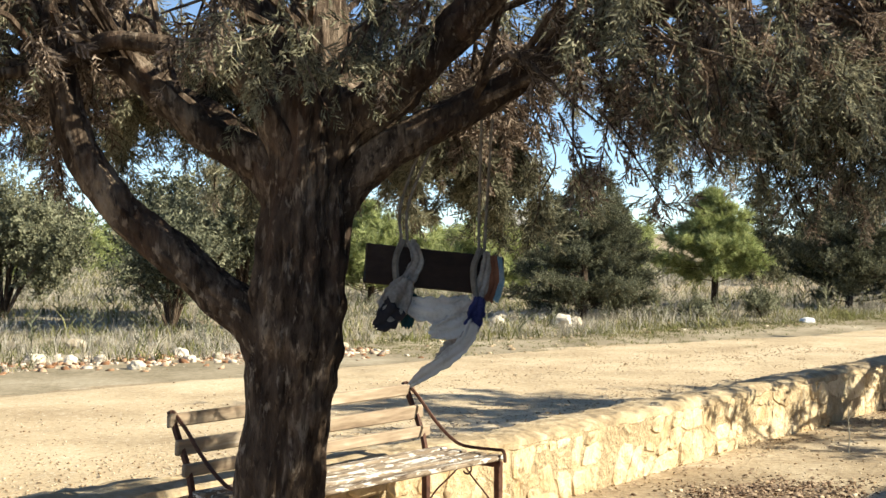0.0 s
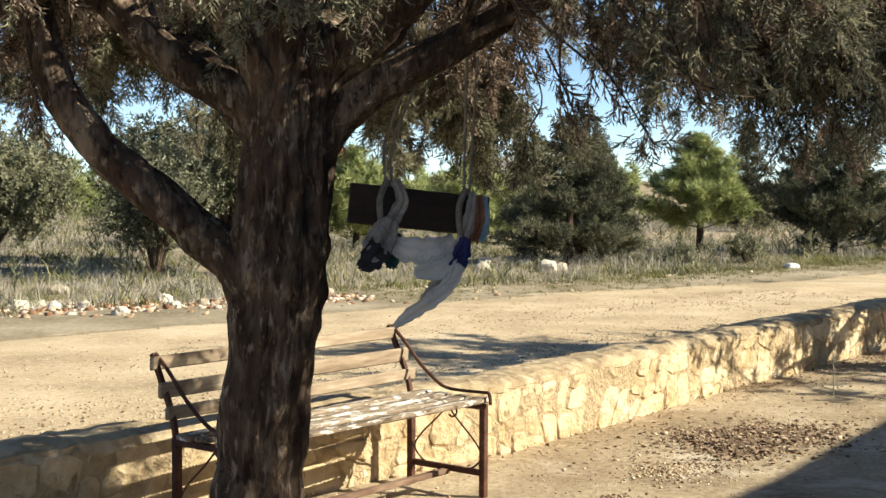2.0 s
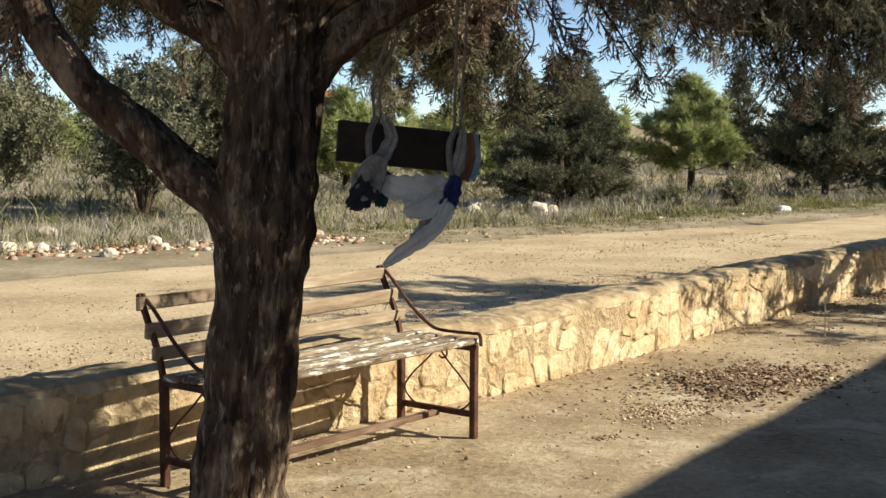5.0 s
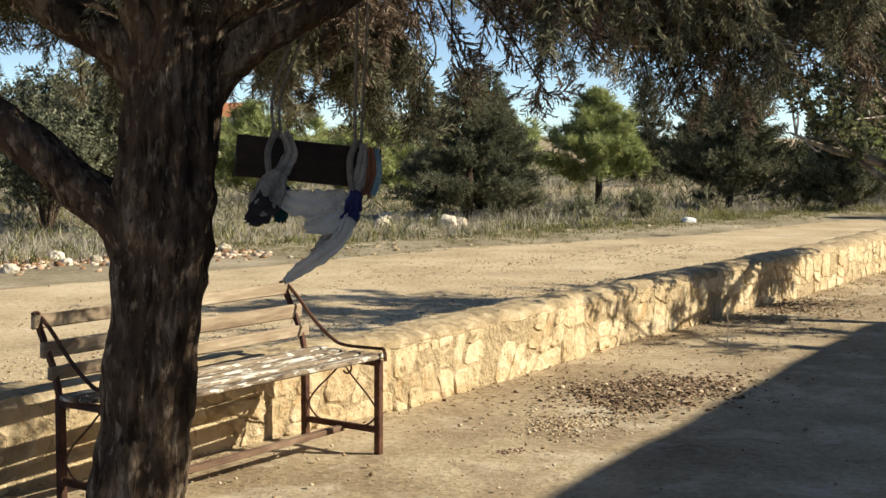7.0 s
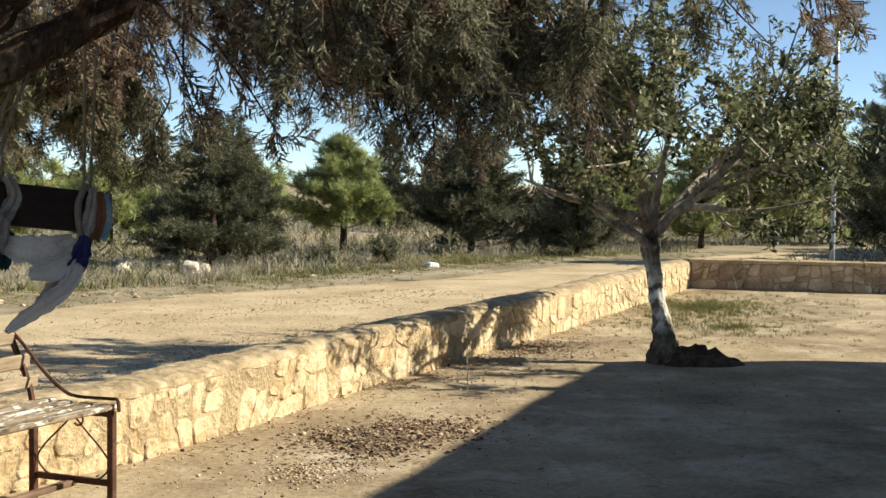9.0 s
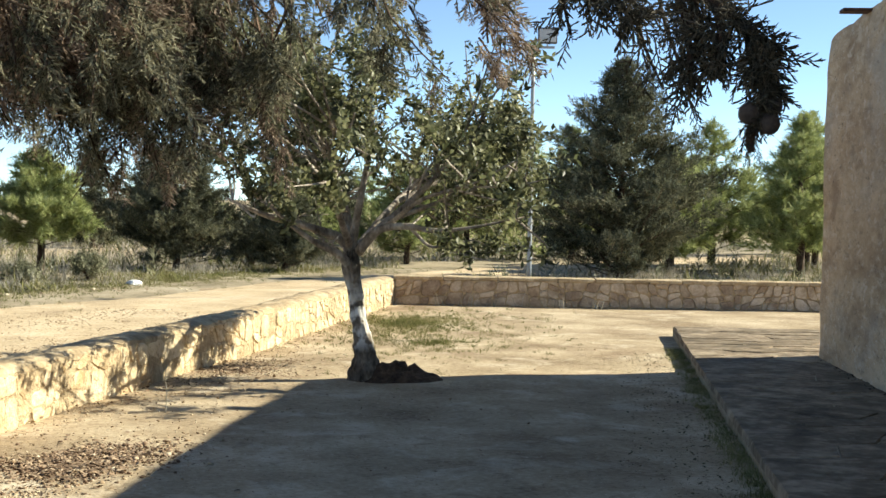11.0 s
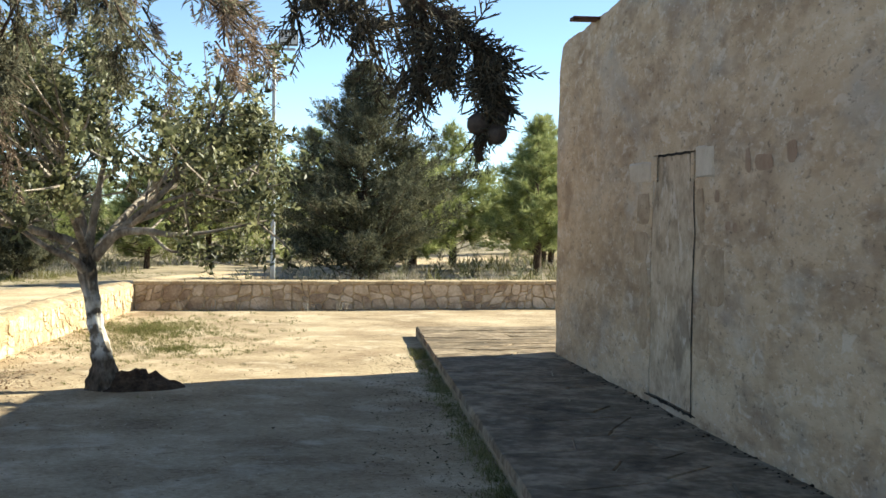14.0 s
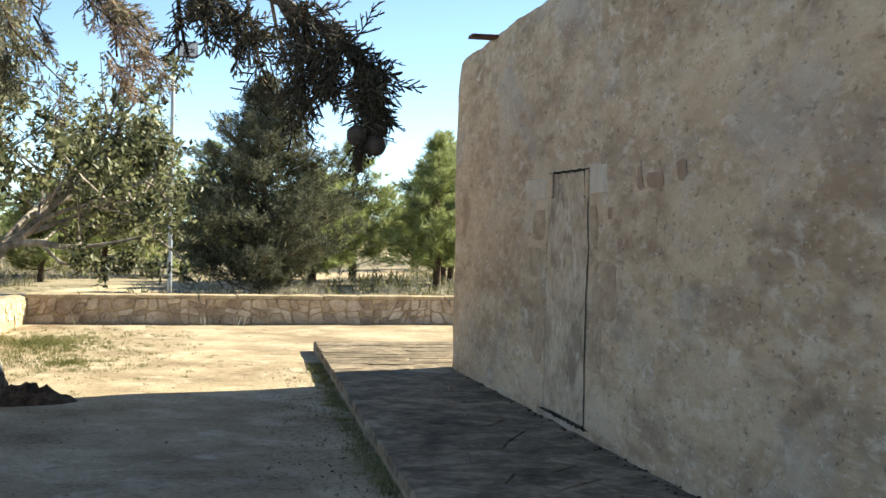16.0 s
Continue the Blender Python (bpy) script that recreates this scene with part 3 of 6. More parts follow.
def stone_mesh(name, poly, place, gap, depth, inset, material, parent, rng):
    """A stone with a chamfered face out of a flat outline; place(u, v, d) lays it, d in front of the wall."""
    cx, cy = sum(p[0] for p in poly) / len(poly), sum(p[1] for p in poly) / len(poly)
    def pull(p, by):
        l = math.hypot(p[0] - cx, p[1] - cy) + 1e-6
        k = max(0.2, 1 - by / l)
        return (cx + (p[0] - cx) * k, cy + (p[1] - cy) * k)
    n = len(poly)
    v = [place(*pull(p, gap), -0.03) for p in poly] + [place(*pull(p, gap + rng.uniform(0, 0.006)), depth * 0.55) for p in poly]
    v += [place(*pull(p, gap + inset * rng.uniform(0.7, 1.5)), depth * rng.uniform(0.8, 1.25)) for p in poly] + [place(cx, cy, depth * rng.uniform(0.9, 1.35))]
    f = []
    for i in range(n):
        j = (i + 1) % n
        f += [(i, j, n + j, n + i), (n + i, n + j, 2 * n + j, 2 * n + i), (2 * n + i, 2 * n + j, 3 * n)]
    return mesh_ob(name, v, f, material, parent)


# weathered cap, uneven along its front lip
cv, cf = [], []
CS = np.linspace(0, WALL_LEN[-1] + 0.03, 330)
for i, s in enumerate(CS):
    for k, (off, z) in enumerate(((0.05, -0.12), (0.016, -0.060), (0.026, -0.022), (0.085, 0.0), (0.18, 0.008), (0.29, 0.0), (0.37, -0.015), (0.36, -0.12))):
        w = 1.2 * noise.noise(Vector((s * 5.3, k * 0.9, 2))) + 0.9 * noise.noise(Vector((s * 14, k * 1.7, 7)))
        cv.append(wall_at(s, off + 0.016 * w, WALL_H + z + 0.011 * w + 0.012 * noise.noise(Vector((s * 1.1, 0, 4)))))
cf = [(i * 8 + k, (i + 1) * 8 + k, (i + 1) * 8 + (k + 1) % 8, i * 8 + (k + 1) % 8) for i in range(len(CS) - 1) for k in range(8)]
cf += [tuple(range(8)), tuple((len(CS) - 1) * 8 + k for k in range(8))[::-1]]
mesh_ob("wall_cap", cv, cf, M_CAP, wall_left, "rough grey weathered cap")

# far wall: coursed blocks
FW_A, FW_B = Vector((9.25, 19.23)), Vector((19.5, 14.06))
FW_D = (FW_B - FW_A).normalized()
FW_N = Vector((-FW_D.y, FW_D.x))            # away from the yard
wall_far = thing("wall_far", "low boundary wall of coursed limestone blocks in shade", "wall", kind="structure")
def far_at(s, off, z):
    p = FW_A + FW_D * s + FW_N * off
    return (p.x, p.y, z)
FW_L = (FW_B - FW_A).length
core("wall_core", [[far_at(s, 0.02, -0.1), far_at(s, 0.34, -0.1), far_at(s, 0.34, 0.39), far_at(s, 0.02, 0.39)] for s in (-0.3, 3, 6, 9, FW_L)], M_MORTAR, wall_far)

# ---- chapel ----
CH = Matrix.Translation((9.77, 10.47, 0)) @ Matrix.Rotation(math.atan2(-0.857, -0.516), 4, "Z")
CH_H = 3.30
DOOR_X0, DOOR_X1, DOOR_Z0, DOOR_Z1 = 3.65, 4.71, 0.20, 2.01


def chapel_top(x):
    return CH_H - 0.02 + 0.040 * x + 0.02 * noise.noise(Vector((x * 1.4, 0, 0))) + 0.015 * noise.noise(Vector((x * 5, 3, 0))) - 0.16 * max(0, 1 - x / 0.28) ** 2


def face_y(x, z):
    """The front's unevenness; less than zero is towards the yard."""
    y = 0.022 * noise.noise(Vector((x * 0.8, z * 0.8, 1))) + 0.010 * noise.noise(Vector((x * 3.1, z * 3.1, 4))) + 0.004 * noise.noise(Vector((x * 9, z * 9, 2)))
    return y + 0.10 * max(0, 1 - x / 0.16) ** 2 + 0.03 * max(0, (z - 2.9) / 0.4) ** 2


def face_panel(name, x0, x1, z0, z1, step, parent, material, back=0.0, top=False, label=""):
    nxp, nzp = max(2, int((x1 - x0) / step)), max(2, int((z1 - z0) / step))
    v, f = [], []
    for j in range(nzp + 1):
        for i in range(nxp + 1):
            x = x0 + (x1 - x0) * i / nxp
            zt = chapel_top(x) if top else z1
            z = z0 + (zt - z0) * j / nzp
            v.append((x, face_y(x, z) + back, z))
    w = nxp + 1
    f = [(j * w + i, j * w + i + 1, (j + 1) * w + i + 1, (j + 1) * w + i) for j in range(nzp) for i in range(nxp)]
    rim = [i for i in range(w)] + [j * w + nxp for j in range(1, nzp + 1)] + [nzp * w + i for i in range(nxp - 1, -1, -1)] + [j * w for j in range(nzp - 1, 0, -1)]
    n = len(v)
    v += [(v[k][0], 0.14 + back, v[k][2]) for k in rim]
    f += [(rim[k], n + k, n + (k + 1) % len(rim), rim[(k + 1) % len(rim)]) for k in range(len(rim))]
    ob = mesh_ob(name, v, f, material, parent, label, smooth=False)
    return ob


chapel = thing("chapel", "old stone chapel with stained plastered wall and walled-up doorway", "building")
chapel.matrix_world = CH


def face_grid():
    def seg(p, q, step):
        return list(np.linspace(p, q, max(2, int((q - p) / step)) + 1))[:-1]
    xs = seg(0, DOOR_X0, 0.075) + seg(DOOR_X0, DOOR_X1 + 0.02, 0.08) + seg(DOOR_X1 + 0.02, 15.0, 0.1) + [15.0]
    zs = seg(-0.1, DOOR_Z0 - 0.015, 0.08) + seg(DOOR_Z0 - 0.015, DOOR_Z1 + 0.014, 0.08) + seg(DOOR_Z1 + 0.014, CH_H, 0.08) + [CH_H]
    w, v = len(xs), []
    for z in zs:
        for x in xs:
            k = max(0.0, (z - DOOR_Z1 - 0.1) / (CH_H - DOOR_Z1 - 0.1))
            zz = z + k * (chapel_top(x) - CH_H)
            v.append((x, face_y(x, zz), zz))
    f = []
    hole = lambda i, j: DOOR_X0 - 1e-6 <= xs[i] < DOOR_X1 + 0.019 and DOOR_Z0 - 0.016 <= zs[j] < DOOR_Z1 + 0.013
    for j in range(len(zs) - 1):
        for i in range(w - 1):
            if not hole(i, j):
                f.append((j * w + i, j * w + i + 1, (j + 1) * w + i + 1, (j + 1) * w + i))
    edges = {}
    for q in f:
        for a_, b_ in zip(q, q[1:] + q[:1]):
            edges[(a_, b_)] = 1
    rim = [e for e in edges if (e[1], e[0]) not in edges]
    for a_, b_ in rim:
        n = len(v)
        v += [(v[b_][0], 0.16, v[b_][2]), (v[a_][0], 0.16, v[a_][2])]
        f.append((b_, a_, n + 1, n))
    return mesh_ob("wall_face", v, f, M_PLASTER, chapel)


face_grid()
M_INFILL = mat("walled_up_stone", [(0.32, 0.235, 0.16), (0.50, 0.39, 0.275), (0.64, 0.53, 0.40)], 3.2, 16, 0.92, 0.9, 0.02, spec=0.1)
layer(M_INFILL, ((4, 0.52, 0.62, (0.17, 0.13, 0.095), 0.6, 0.5), (10, 0.56, 0.64, (0.70, 0.62, 0.51), 0.6, 0.5), (26, 0.60, 0.67, (0.13, 0.10, 0.075), 0.6, 0.2)), (0.7, 1, 0.5))
face_panel("doorway_infill", DOOR_X0 + 0.001, DOOR_X1 - 0.03, DOOR_Z0, DOOR_Z1, 0.06, chapel, M_INFILL, back=0.006, label="walled-up doorway of pale rough stone")
# near-black colour that stands for the shade inside open joints and the crack
M_JOINT = mat("joint_shade", [(0.018, 0.014, 0.011), (0.05, 0.040, 0.030)], 12, 60, 0.95, 0.8, 0.01, spec=0.1)
def joint(line, half, label):
    """A dark strip for the shade in an open joint; follows the wall's face along a line of (x, z)."""
    v = []
    for k, (x, z) in enumerate(line):
        a, b = line[max(0, k - 1)], line[min(len(line) - 1, k + 1)]
        n = Vector((b[1] - a[1], a[0] - b[0])).normalized() * half * (1 + 0.4 * noise.noise(Vector((k * 0.9, half * 50, 3))))
        for q in (-1, 1):
            px, pz = x + n.x * q, z + n.y * q
            v.append((px, face_y(px, pz) - 0.003, pz))
    mesh_ob("open_joint", v, [(2 * k, 2 * k + 1, 2 * k + 3, 2 * k + 2) for k in range(len(line) - 1)], M_JOINT, chapel, label)


joint([(DOOR_X1 + 0.004 * math.sin(k * 1.7), DOOR_Z0 - 0.02 + (1.83 - DOOR_Z0) * k / 24) for k in range(25)], 0.011, "dark open joint beside the walled-up doorway")
joint([(DOOR_X1 - 0.10, 1.81 + 0.20 * k / 6) for k in range(7)], 0.012, "dark open joint beside the walled-up doorway")
joint([(DOOR_X0 + 0.13 + (DOOR_X1 - DOOR_X0 - 0.23) * k / 12, DOOR_Z1 + 0.006 + 0.003 * math.sin(k * 2)) for k in range(13)], 0.009, "dark open joint over the walled-up doorway")
joint([(DOOR_X0 + 0.13, 1.82 + 0.19 * k / 6) for k in range(7)], 0.010, "thin open joint beside the walled-up doorway")
# ragged crack under the doorway, its inner shade laid on as a dark strip
jr = random.Random(12)
v = []
for k in range(25):
    x = DOOR_X0 - 0.10 + 1.28 * k / 24
    z, h = DOOR_Z0 - 0.012 + 0.014 * noise.noise(Vector((k * 0.7, 2, 0))), 0.006 + 0.018 * jr.random() * min(1, k / 6)
    v += [(x, face_y(x, z) - 0.004, z - h), (x, face_y(x, z + h) - 0.004, z + h * 0.5)]
mesh_ob("crack", v, [(2 * k, 2 * k + 2, 2 * k + 3, 2 * k + 1) for k in range(24)], M_JOINT, chapel, "ragged dark crack under the doorway")
bm = bmesh.new()
box(bm, 0.12, 14.9, 0.14, 0.55, -0.1, CH_H - 0.12)
part("wall_backing", bm, M_MORTAR, chapel)
bm = bmesh.new()
box(bm, 0.09, 0.6, 0.10, 5.0, -0.1, CH_H - 0.1)
box(bm, 14.5, 15.0, 0.10, 5.0, -0.1, CH_H - 0.1)
box(bm, 0.05, 15.0, 4.6, 5.1, -0.1, CH_H - 0.1)
part("side_wall", bm, M_PLASTER, chapel)
bm = bmesh.new()
box(bm, 0.2, 14.8, 0.3, 4.9, CH_H - 0.35, CH_H - 0.2)
part("roof", bm, M_PAVE, chapel)

# paving beside the chapel, in its frame
PV = 0.13
bm = bmesh.new()
v = [bm.verts.new(p) for p in ((-3.1, -1.10, 0), (14, -1.87, 0), (14, 0.1, 0), (-3.1, 2.6, 0))]
bm.faces.new(v)
r = bmesh.ops.extrude_face_region(bm, geom=bm.faces[:])
for q in r["geom"]:
    if isinstance(q, bmesh.types.BMVert):
        q.co.z = PV - 0.012
for q in v:
    q.co.z = -0.1
pavement = part("pavement", bm, M_FIELD, None)
pavement.matrix_world = CH
tagged(pavement, "raised paving of worn irregular stone slabs along the chapel", "pavement", kind="structure")

# ---- bench ----
def bench():
    FRp, d = Vector((0.29, 6.76)), Vector((0.633, 0.774))
    rz = math.degrees(math.atan2(d.y, d.x))
    L, D = 1.56, 0.48
    # local x along the seat, y to the back; origin under the front corner at x = L
    org = FRp - d * L
    b = thing("garden_bench", "weathered slatted wooden bench on rusty metal frame by wall", "bench", at=(org.x, org.y, 0), rz=rz)
    SZ = 0.49
    rng = random.Random(5)
    for i in range(4):
        y0 = (-0.005, 0.112, 0.240, 0.358)[i]
        bm = bmesh.new()
        box(bm, -0.04, L + 0.04, y0, y0 + 0.086, SZ - 0.022 + rng.uniform(-0.004, 0.004), SZ + rng.uniform(-0.005, 0.004), 0.007, 0.004, rng)
        part("seat_slat", bm, M_WOOD, b)
    # leaning back slats
    for z, th in ((0.565, 0.055), (0.660, 0.070), (0.772, 0.058)):
        y = D + 0.01 + (z - SZ) * 0.50
        bm = bmesh.new()
        box(bm, -0.035, L + 0.05, y - 0.035, y - 0.010, z - th / 2, z + th / 2, 0.006, 0.003, rng)
        part("back_slat", bm, M_BACKSLAT, b)
    for x in (0.0, L):
        for y, nm in ((0.012, "leg"), (D, "leg")):
            bm = bmesh.new()
            box(bm, x - 0.017, x + 0.017, y - 0.017, y + 0.017, -0.01, SZ - 0.028, 0.003)
            part(nm, bm, M_RUST, b)
        bm = bmesh.new()
        box(bm, x - 0.014, x + 0.014, 0.0, D + 0.01, SZ - 0.058, SZ - 0.028, 0.003)
        part("seat_rail", bm, M_RUST, b)
        bm = bmesh.new()
        box(bm, x - 0.012, x + 0.012, 0.03, D - 0.018, 0.10, 0.13, 0.003)
        part("side_bar", bm, M_RUST, b)
        v, f = tube([(x, D, SZ - 0.05), (x, D + 0.03, 0.56), (x, D + 0.09, 0.68), (x, D + 0.155, 0.81)], [0.017] * 4, 6, 3)
        mesh_ob("back_post", v, f, M_RUST, b)
        v, f = tube([(x + 0.005, D + 0.14, 0.81), (x + 0.012, D + 0.06, 0.735), (x + 0.012, D - 0.05, 0.625), (x + 0.011, D - 0.16, 0.545), (x + 0.01, D - 0.25, 0.515), (x, 0.03, 0.518), (x, -0.02, 0.515), (x, -0.03, 0.46)], [0.009] * 8, 6, 4)
        mesh_ob("armrest", v, f, M_RUST, b)
        # wire scrolls between the side legs
        for s in (-1, 1):
            cy = D / 2
            v, f = tube([(x, cy, 0.43), (x, cy + s * 0.07, 0.36), (x, cy + s * 0.17, 0.27), (x, cy + s * 0.215, 0.20), (x, cy + s * 0.17, 0.14), (x, cy + s * 0.10, 0.115)], [0.005] * 6, 5, 5)
            mesh_ob("scroll", v, f, M_RUST, b)
        curl = [(x, D / 2 - 0.03 + 0.028 * math.cos(a), 0.405 + 0.028 * math.sin(a)) for a in np.linspace(0.5, 5.6, 9)]
        v, f = tube(curl, [0.005] * 9, 5, 3)
        mesh_ob("scroll", v, f, M_RUST, b)
    bm = bmesh.new()
    box(bm, 0, L - 0.01, D * 0.5 - 0.018, D * 0.5 + 0.018, 0.085, 0.112, 0.003)
    part("stretcher", bm, M_STRETCHER, b)
    return b


bench()

# ---- the cypress by the bench ----
SPRAYS = [fine_spray(s, 0.17, 0.0046) for s in range(7)]
rng = np.random.default_rng(11)
TX, TY = -0.60, 5.05


def cypress():
    tree = thing("cypress_tree", "old cypress with furrowed trunk, low limbs and drooping brown-green sprays", "tree", at=(0, 0, 0))
    v, f = tube([(TX - 0.07, TY, -0.12), (TX - 0.06, TY, 0.12), (TX - 0.015, TY, 0.5), (TX + 0.025, TY, 0.95), (TX + 0.065, TY, 1.3), (TX + 0.095, TY, 1.7), (TX + 0.10, TY + 0.02, 2.05), (TX + 0.13, TY + 0.1, 2.6), (TX + 0.1, TY + 0.2, 3.4), (TX, TY + 0.2, 4.6)],
                [0.24, 0.175, 0.148, 0.15, 0.175, 0.155, 0.14, 0.09, 0.06, 0.03], 96, 12, 0.20, 3)
    mesh_ob("trunk", v, f, M_BARK, tree, smooth=True)
    at = lambda *q: [(TX + p[0], TY + (p[2] if len(p) > 2 else 0.0), p[1]) for p in q]
    limbs = []
    limbs.append((at((0.0, 1.08), (-0.09, 1.25), (-0.24, 1.38, -0.01), (-0.42, 1.53, -0.03), (-0.58, 1.67, -0.04), (-0.69, 1.82, -0.05), (-0.76, 1.97, -0.05), (-0.80, 2.15, -0.06), (-0.83, 2.33, -0.08), (-1.0, 2.9, -0.2)), [0.10, 0.088, 0.080, 0.074, 0.068, 0.064, 0.062, 0.056, 0.05, 0.03]))
    limbs.append((at((0.04, 1.70), (-0.05, 1.84), (-0.16, 1.90), (-0.29, 1.97), (-0.41, 2.08), (-0.56, 2.20, 0.02), (-0.73, 2.28), (-1.0, 2.40, -0.05), (-2.0, 2.62, -0.2)), [0.10, 0.082, 0.072, 0.066, 0.060, 0.054, 0.048, 0.04, 0.02]))
    limbs.append((at((0.13, 1.62), (0.24, 1.76), (0.34, 1.86), (0.51, 1.97), (0.67, 2.05, 0.02), (0.84, 2.15, 0.04), (1.01, 2.25, 0.02), (1.3, 2.38, -0.15), (2.0, 2.50, -0.6), (2.75, 2.56, -1.0)), [0.085, 0.078, 0.072, 0.068, 0.062, 0.054, 0.046, 0.036, 0.020, 0.006]))
    limbs.append((at((0.10, 1.80), (0.21, 1.98), (0.38, 2.09, -0.04), (0.50, 2.20, -0.08), (0.63, 2.32, -0.12), (0.75, 2.44, -0.2), (1.0, 2.7, -0.4), (1.7, 3.0, -1.2), (2.2, 2.8, -2.4), (2.2, 2.45, -3.1)), [0.11, 0.10, 0.092, 0.084, 0.076, 0.07, 0.06, 0.045, 0.03, 0.014]))
    limbs.append((at((0.02, 1.90, 0.02), (-0.04, 2.25, 0.1), (-0.2, 2.7, 0.2), (-0.4, 3.3, 0.5)), [0.11, 0.09, 0.07, 0.03]))
    limbs.append((at((0.05, 1.9, 0.05), (0.2, 2.15, 0.5), (0.35, 2.3, 1.2), (0.4, 2.4, 2.2)), [0.08, 0.06, 0.045, 0.02]))
    limbs.append((at((-0.05, 1.8, 0.05), (-0.4, 2.1, 0.6), (-0.9, 2.3, 1.4), (-1.3, 2.4, 2.2)), [0.08, 0.06, 0.045, 0.02]))
    limbs.append((at((0.03, 1.88, -0.05), (-0.08, 2.08, -0.10), (-0.22, 2.22, -0.12), (-0.44, 2.27, -0.12), (-0.62, 2.28, -0.12), (-0.84, 2.19, -0.14), (-1.1, 2.16, -0.2), (-1.6, 2.3, -0.3)), [0.07, 0.05, 0.042, 0.036, 0.032, 0.026, 0.020, 0.010]))
    lines = []
    for i, (p, r) in enumerate(limbs):
        v, f = tube(p, r, 40, 9, 0.18, 10 + i)
        mesh_ob("limb", v, f, M_BARK, tree, smooth=True)
        lines.append(smooth_line(p, 8))
    # boughs: start on a limb, spread out and droop
    twig_v, boughs = [], []
    def bough(start, end, droop, r0=0.016):
        start, end = Vector(start), Vector(end)
        mid = start.lerp(end, 0.5) + Vector((rng.uniform(-0.15, 0.15), rng.uniform(-0.15, 0.15), droop + rng.uniform(0, 0.1)))
        q = start.lerp(end, 0.8) + Vector((rng.uniform(-0.1, 0.1), rng.uniform(-0.1, 0.1), droop * 0.5))
        twig_v.append(tube([start, mid, q, end], [r0, r0 * 0.7, r0 * 0.4, 0.004], 5, 5))
        boughs.append(smooth_line([start, mid, q, end], 8))
    for li, n in ((0, 12), (1, 14), (2, 46), (3, 9), (4, 5), (5, 10), (6, 18), (7, 8)):
        L = lines[li]
        for k in range(n):
            a = L[int(rng.uniform(0.42 if li != 0 else 0.75, 1.0) * (len(L) - 1))]
            out = Vector((a.x - TX, a.y - TY, 0))
            ang = math.atan2(out.y, out.x) + rng.uniform(-1.3, 1.3)
            ln = rng.uniform(0.4, 1.4)
            e = Vector((a.x + math.cos(ang) * ln, a.y + math.sin(ang) * ln, rng.uniform(2.0, 2.7)))
            if li == 2:
                e.z = rng.uniform(1.92, 2.5)
                az = math.degrees(math.atan2(e.x, e.y))
                if az > 17.5:
                    e.z += 0.22
                if az > 29 or e.y > 5.45 or (az > 22 and k % 2):
                    continue
            elif e.y < 4.3:      # boughs towards the open yard stand higher
                e.z = max(e.z, 2.5 + 0.19 * math.hypot(e.x, e.y))
            bough(a, e, rng.uniform(0.1, 0.35))
    # drooping clumps behind the swing and short twigs round the fork
    for a, e in (((TX + 0.35, TY + 0.9, 2.25), (-0.05, 6.2, 1.86)), ((TX + 0.38, TY + 1.2, 2.3), (0.25, 6.4, 1.84)), ((TX + 0.3, TY + 1.0, 2.28), (-0.28, 6.3, 1.88)), ((TX + 0.4, TY + 1.6, 2.35), (0.42, 6.7, 1.9)),
                 ((TX + 0.35, TY + 1.2, 2.3), (0.08, 6.5, 1.8)), ((TX + 0.38, TY + 1.5, 2.35), (0.2, 6.9, 1.82)),
                 ((TX + 0.10, TY - 0.12, 2.05), (TX - 0.05, TY - 0.4, 2.22)), ((TX + 0.16, TY - 0.1, 2.15), (TX + 0.3, TY - 0.45, 2.28)), ((TX - 0.02, TY - 0.1, 2.2), (TX - 0.3, TY - 0.4, 2.3)), ((TX + 0.1, TY - 0.1, 2.3), (TX + 0.12, TY - 0.5, 2.36)),
                 ((TX - 0.6, TY, 2.2), (TX - 0.75, TY - 0.4, 2.25)), ((TX + 0.45, TY - 0.05, 2.2), (TX + 0.55, TY - 0.4, 2.3)), ((TX - 0.84, TY - 0.08, 2.35), (TX - 1.15, TY - 0.2, 2.15)), ((TX - 0.84, TY - 0.08, 2.4), (TX - 0.9, TY + 0.5, 2.1))):
        bough(a, e, 0.1, 0.010)
    for k in range(11):
        x = rng.uniform(0.65, 1.45)
        bough((x - 0.1, 5.0, 2.3), (x + rng.uniform(-0.1, 0.2), rng.uniform(5.35, 5.78), rng.uniform(1.90, 2.35)), 0.1, 0.010)
    for k in range(13):
        x = rng.uniform(0.75, 1.75)
        bough((x - 0.2, 4.95, 2.38), (x + rng.uniform(-0.2, 0.3), rng.uniform(5.1, 5.5), rng.uniform(1.90, 2.4)), 0.1, 0.010)
    for k in range(20):
        x = rng.uniform(1.20, 1.85)
        bough((x - 0.25, 4.85, 2.42), (x + rng.uniform(-0.15, 0.2), rng.uniform(4.7, 5.15), rng.uniform(1.88, 2.36) + (0.2 if x > 1.5 else 0)), 0.1, 0.010)
    # tips reaching over the yard before the carob
    for e in ((2.15, 4.42, 2.22), (2.42, 4.18, 2.14), (2.35, 4.25, 2.30), (2.20, 4.30, 2.32)):
        bough((2.05, 4.12, 2.52), e, 0.06, 0.008)
    for k in range(8):
        x, y = rng.uniform(-1.0, 0.45), rng.uniform(5.8, 6.8)
        bough((x - 0.1, y - 0.4, 2.45), (x, y, rng.uniform(2.02, 2.36)), 0.08, 0.010)
    for k in range(12):
        x, y = rng.uniform(-0.45, 0.5), rng.uniform(6.0, 7.0)
        bough((x - 0.1, y - 0.5, 2.42), (x, y, rng.uniform(1.78, 2.1)), 0.08, 0.010)
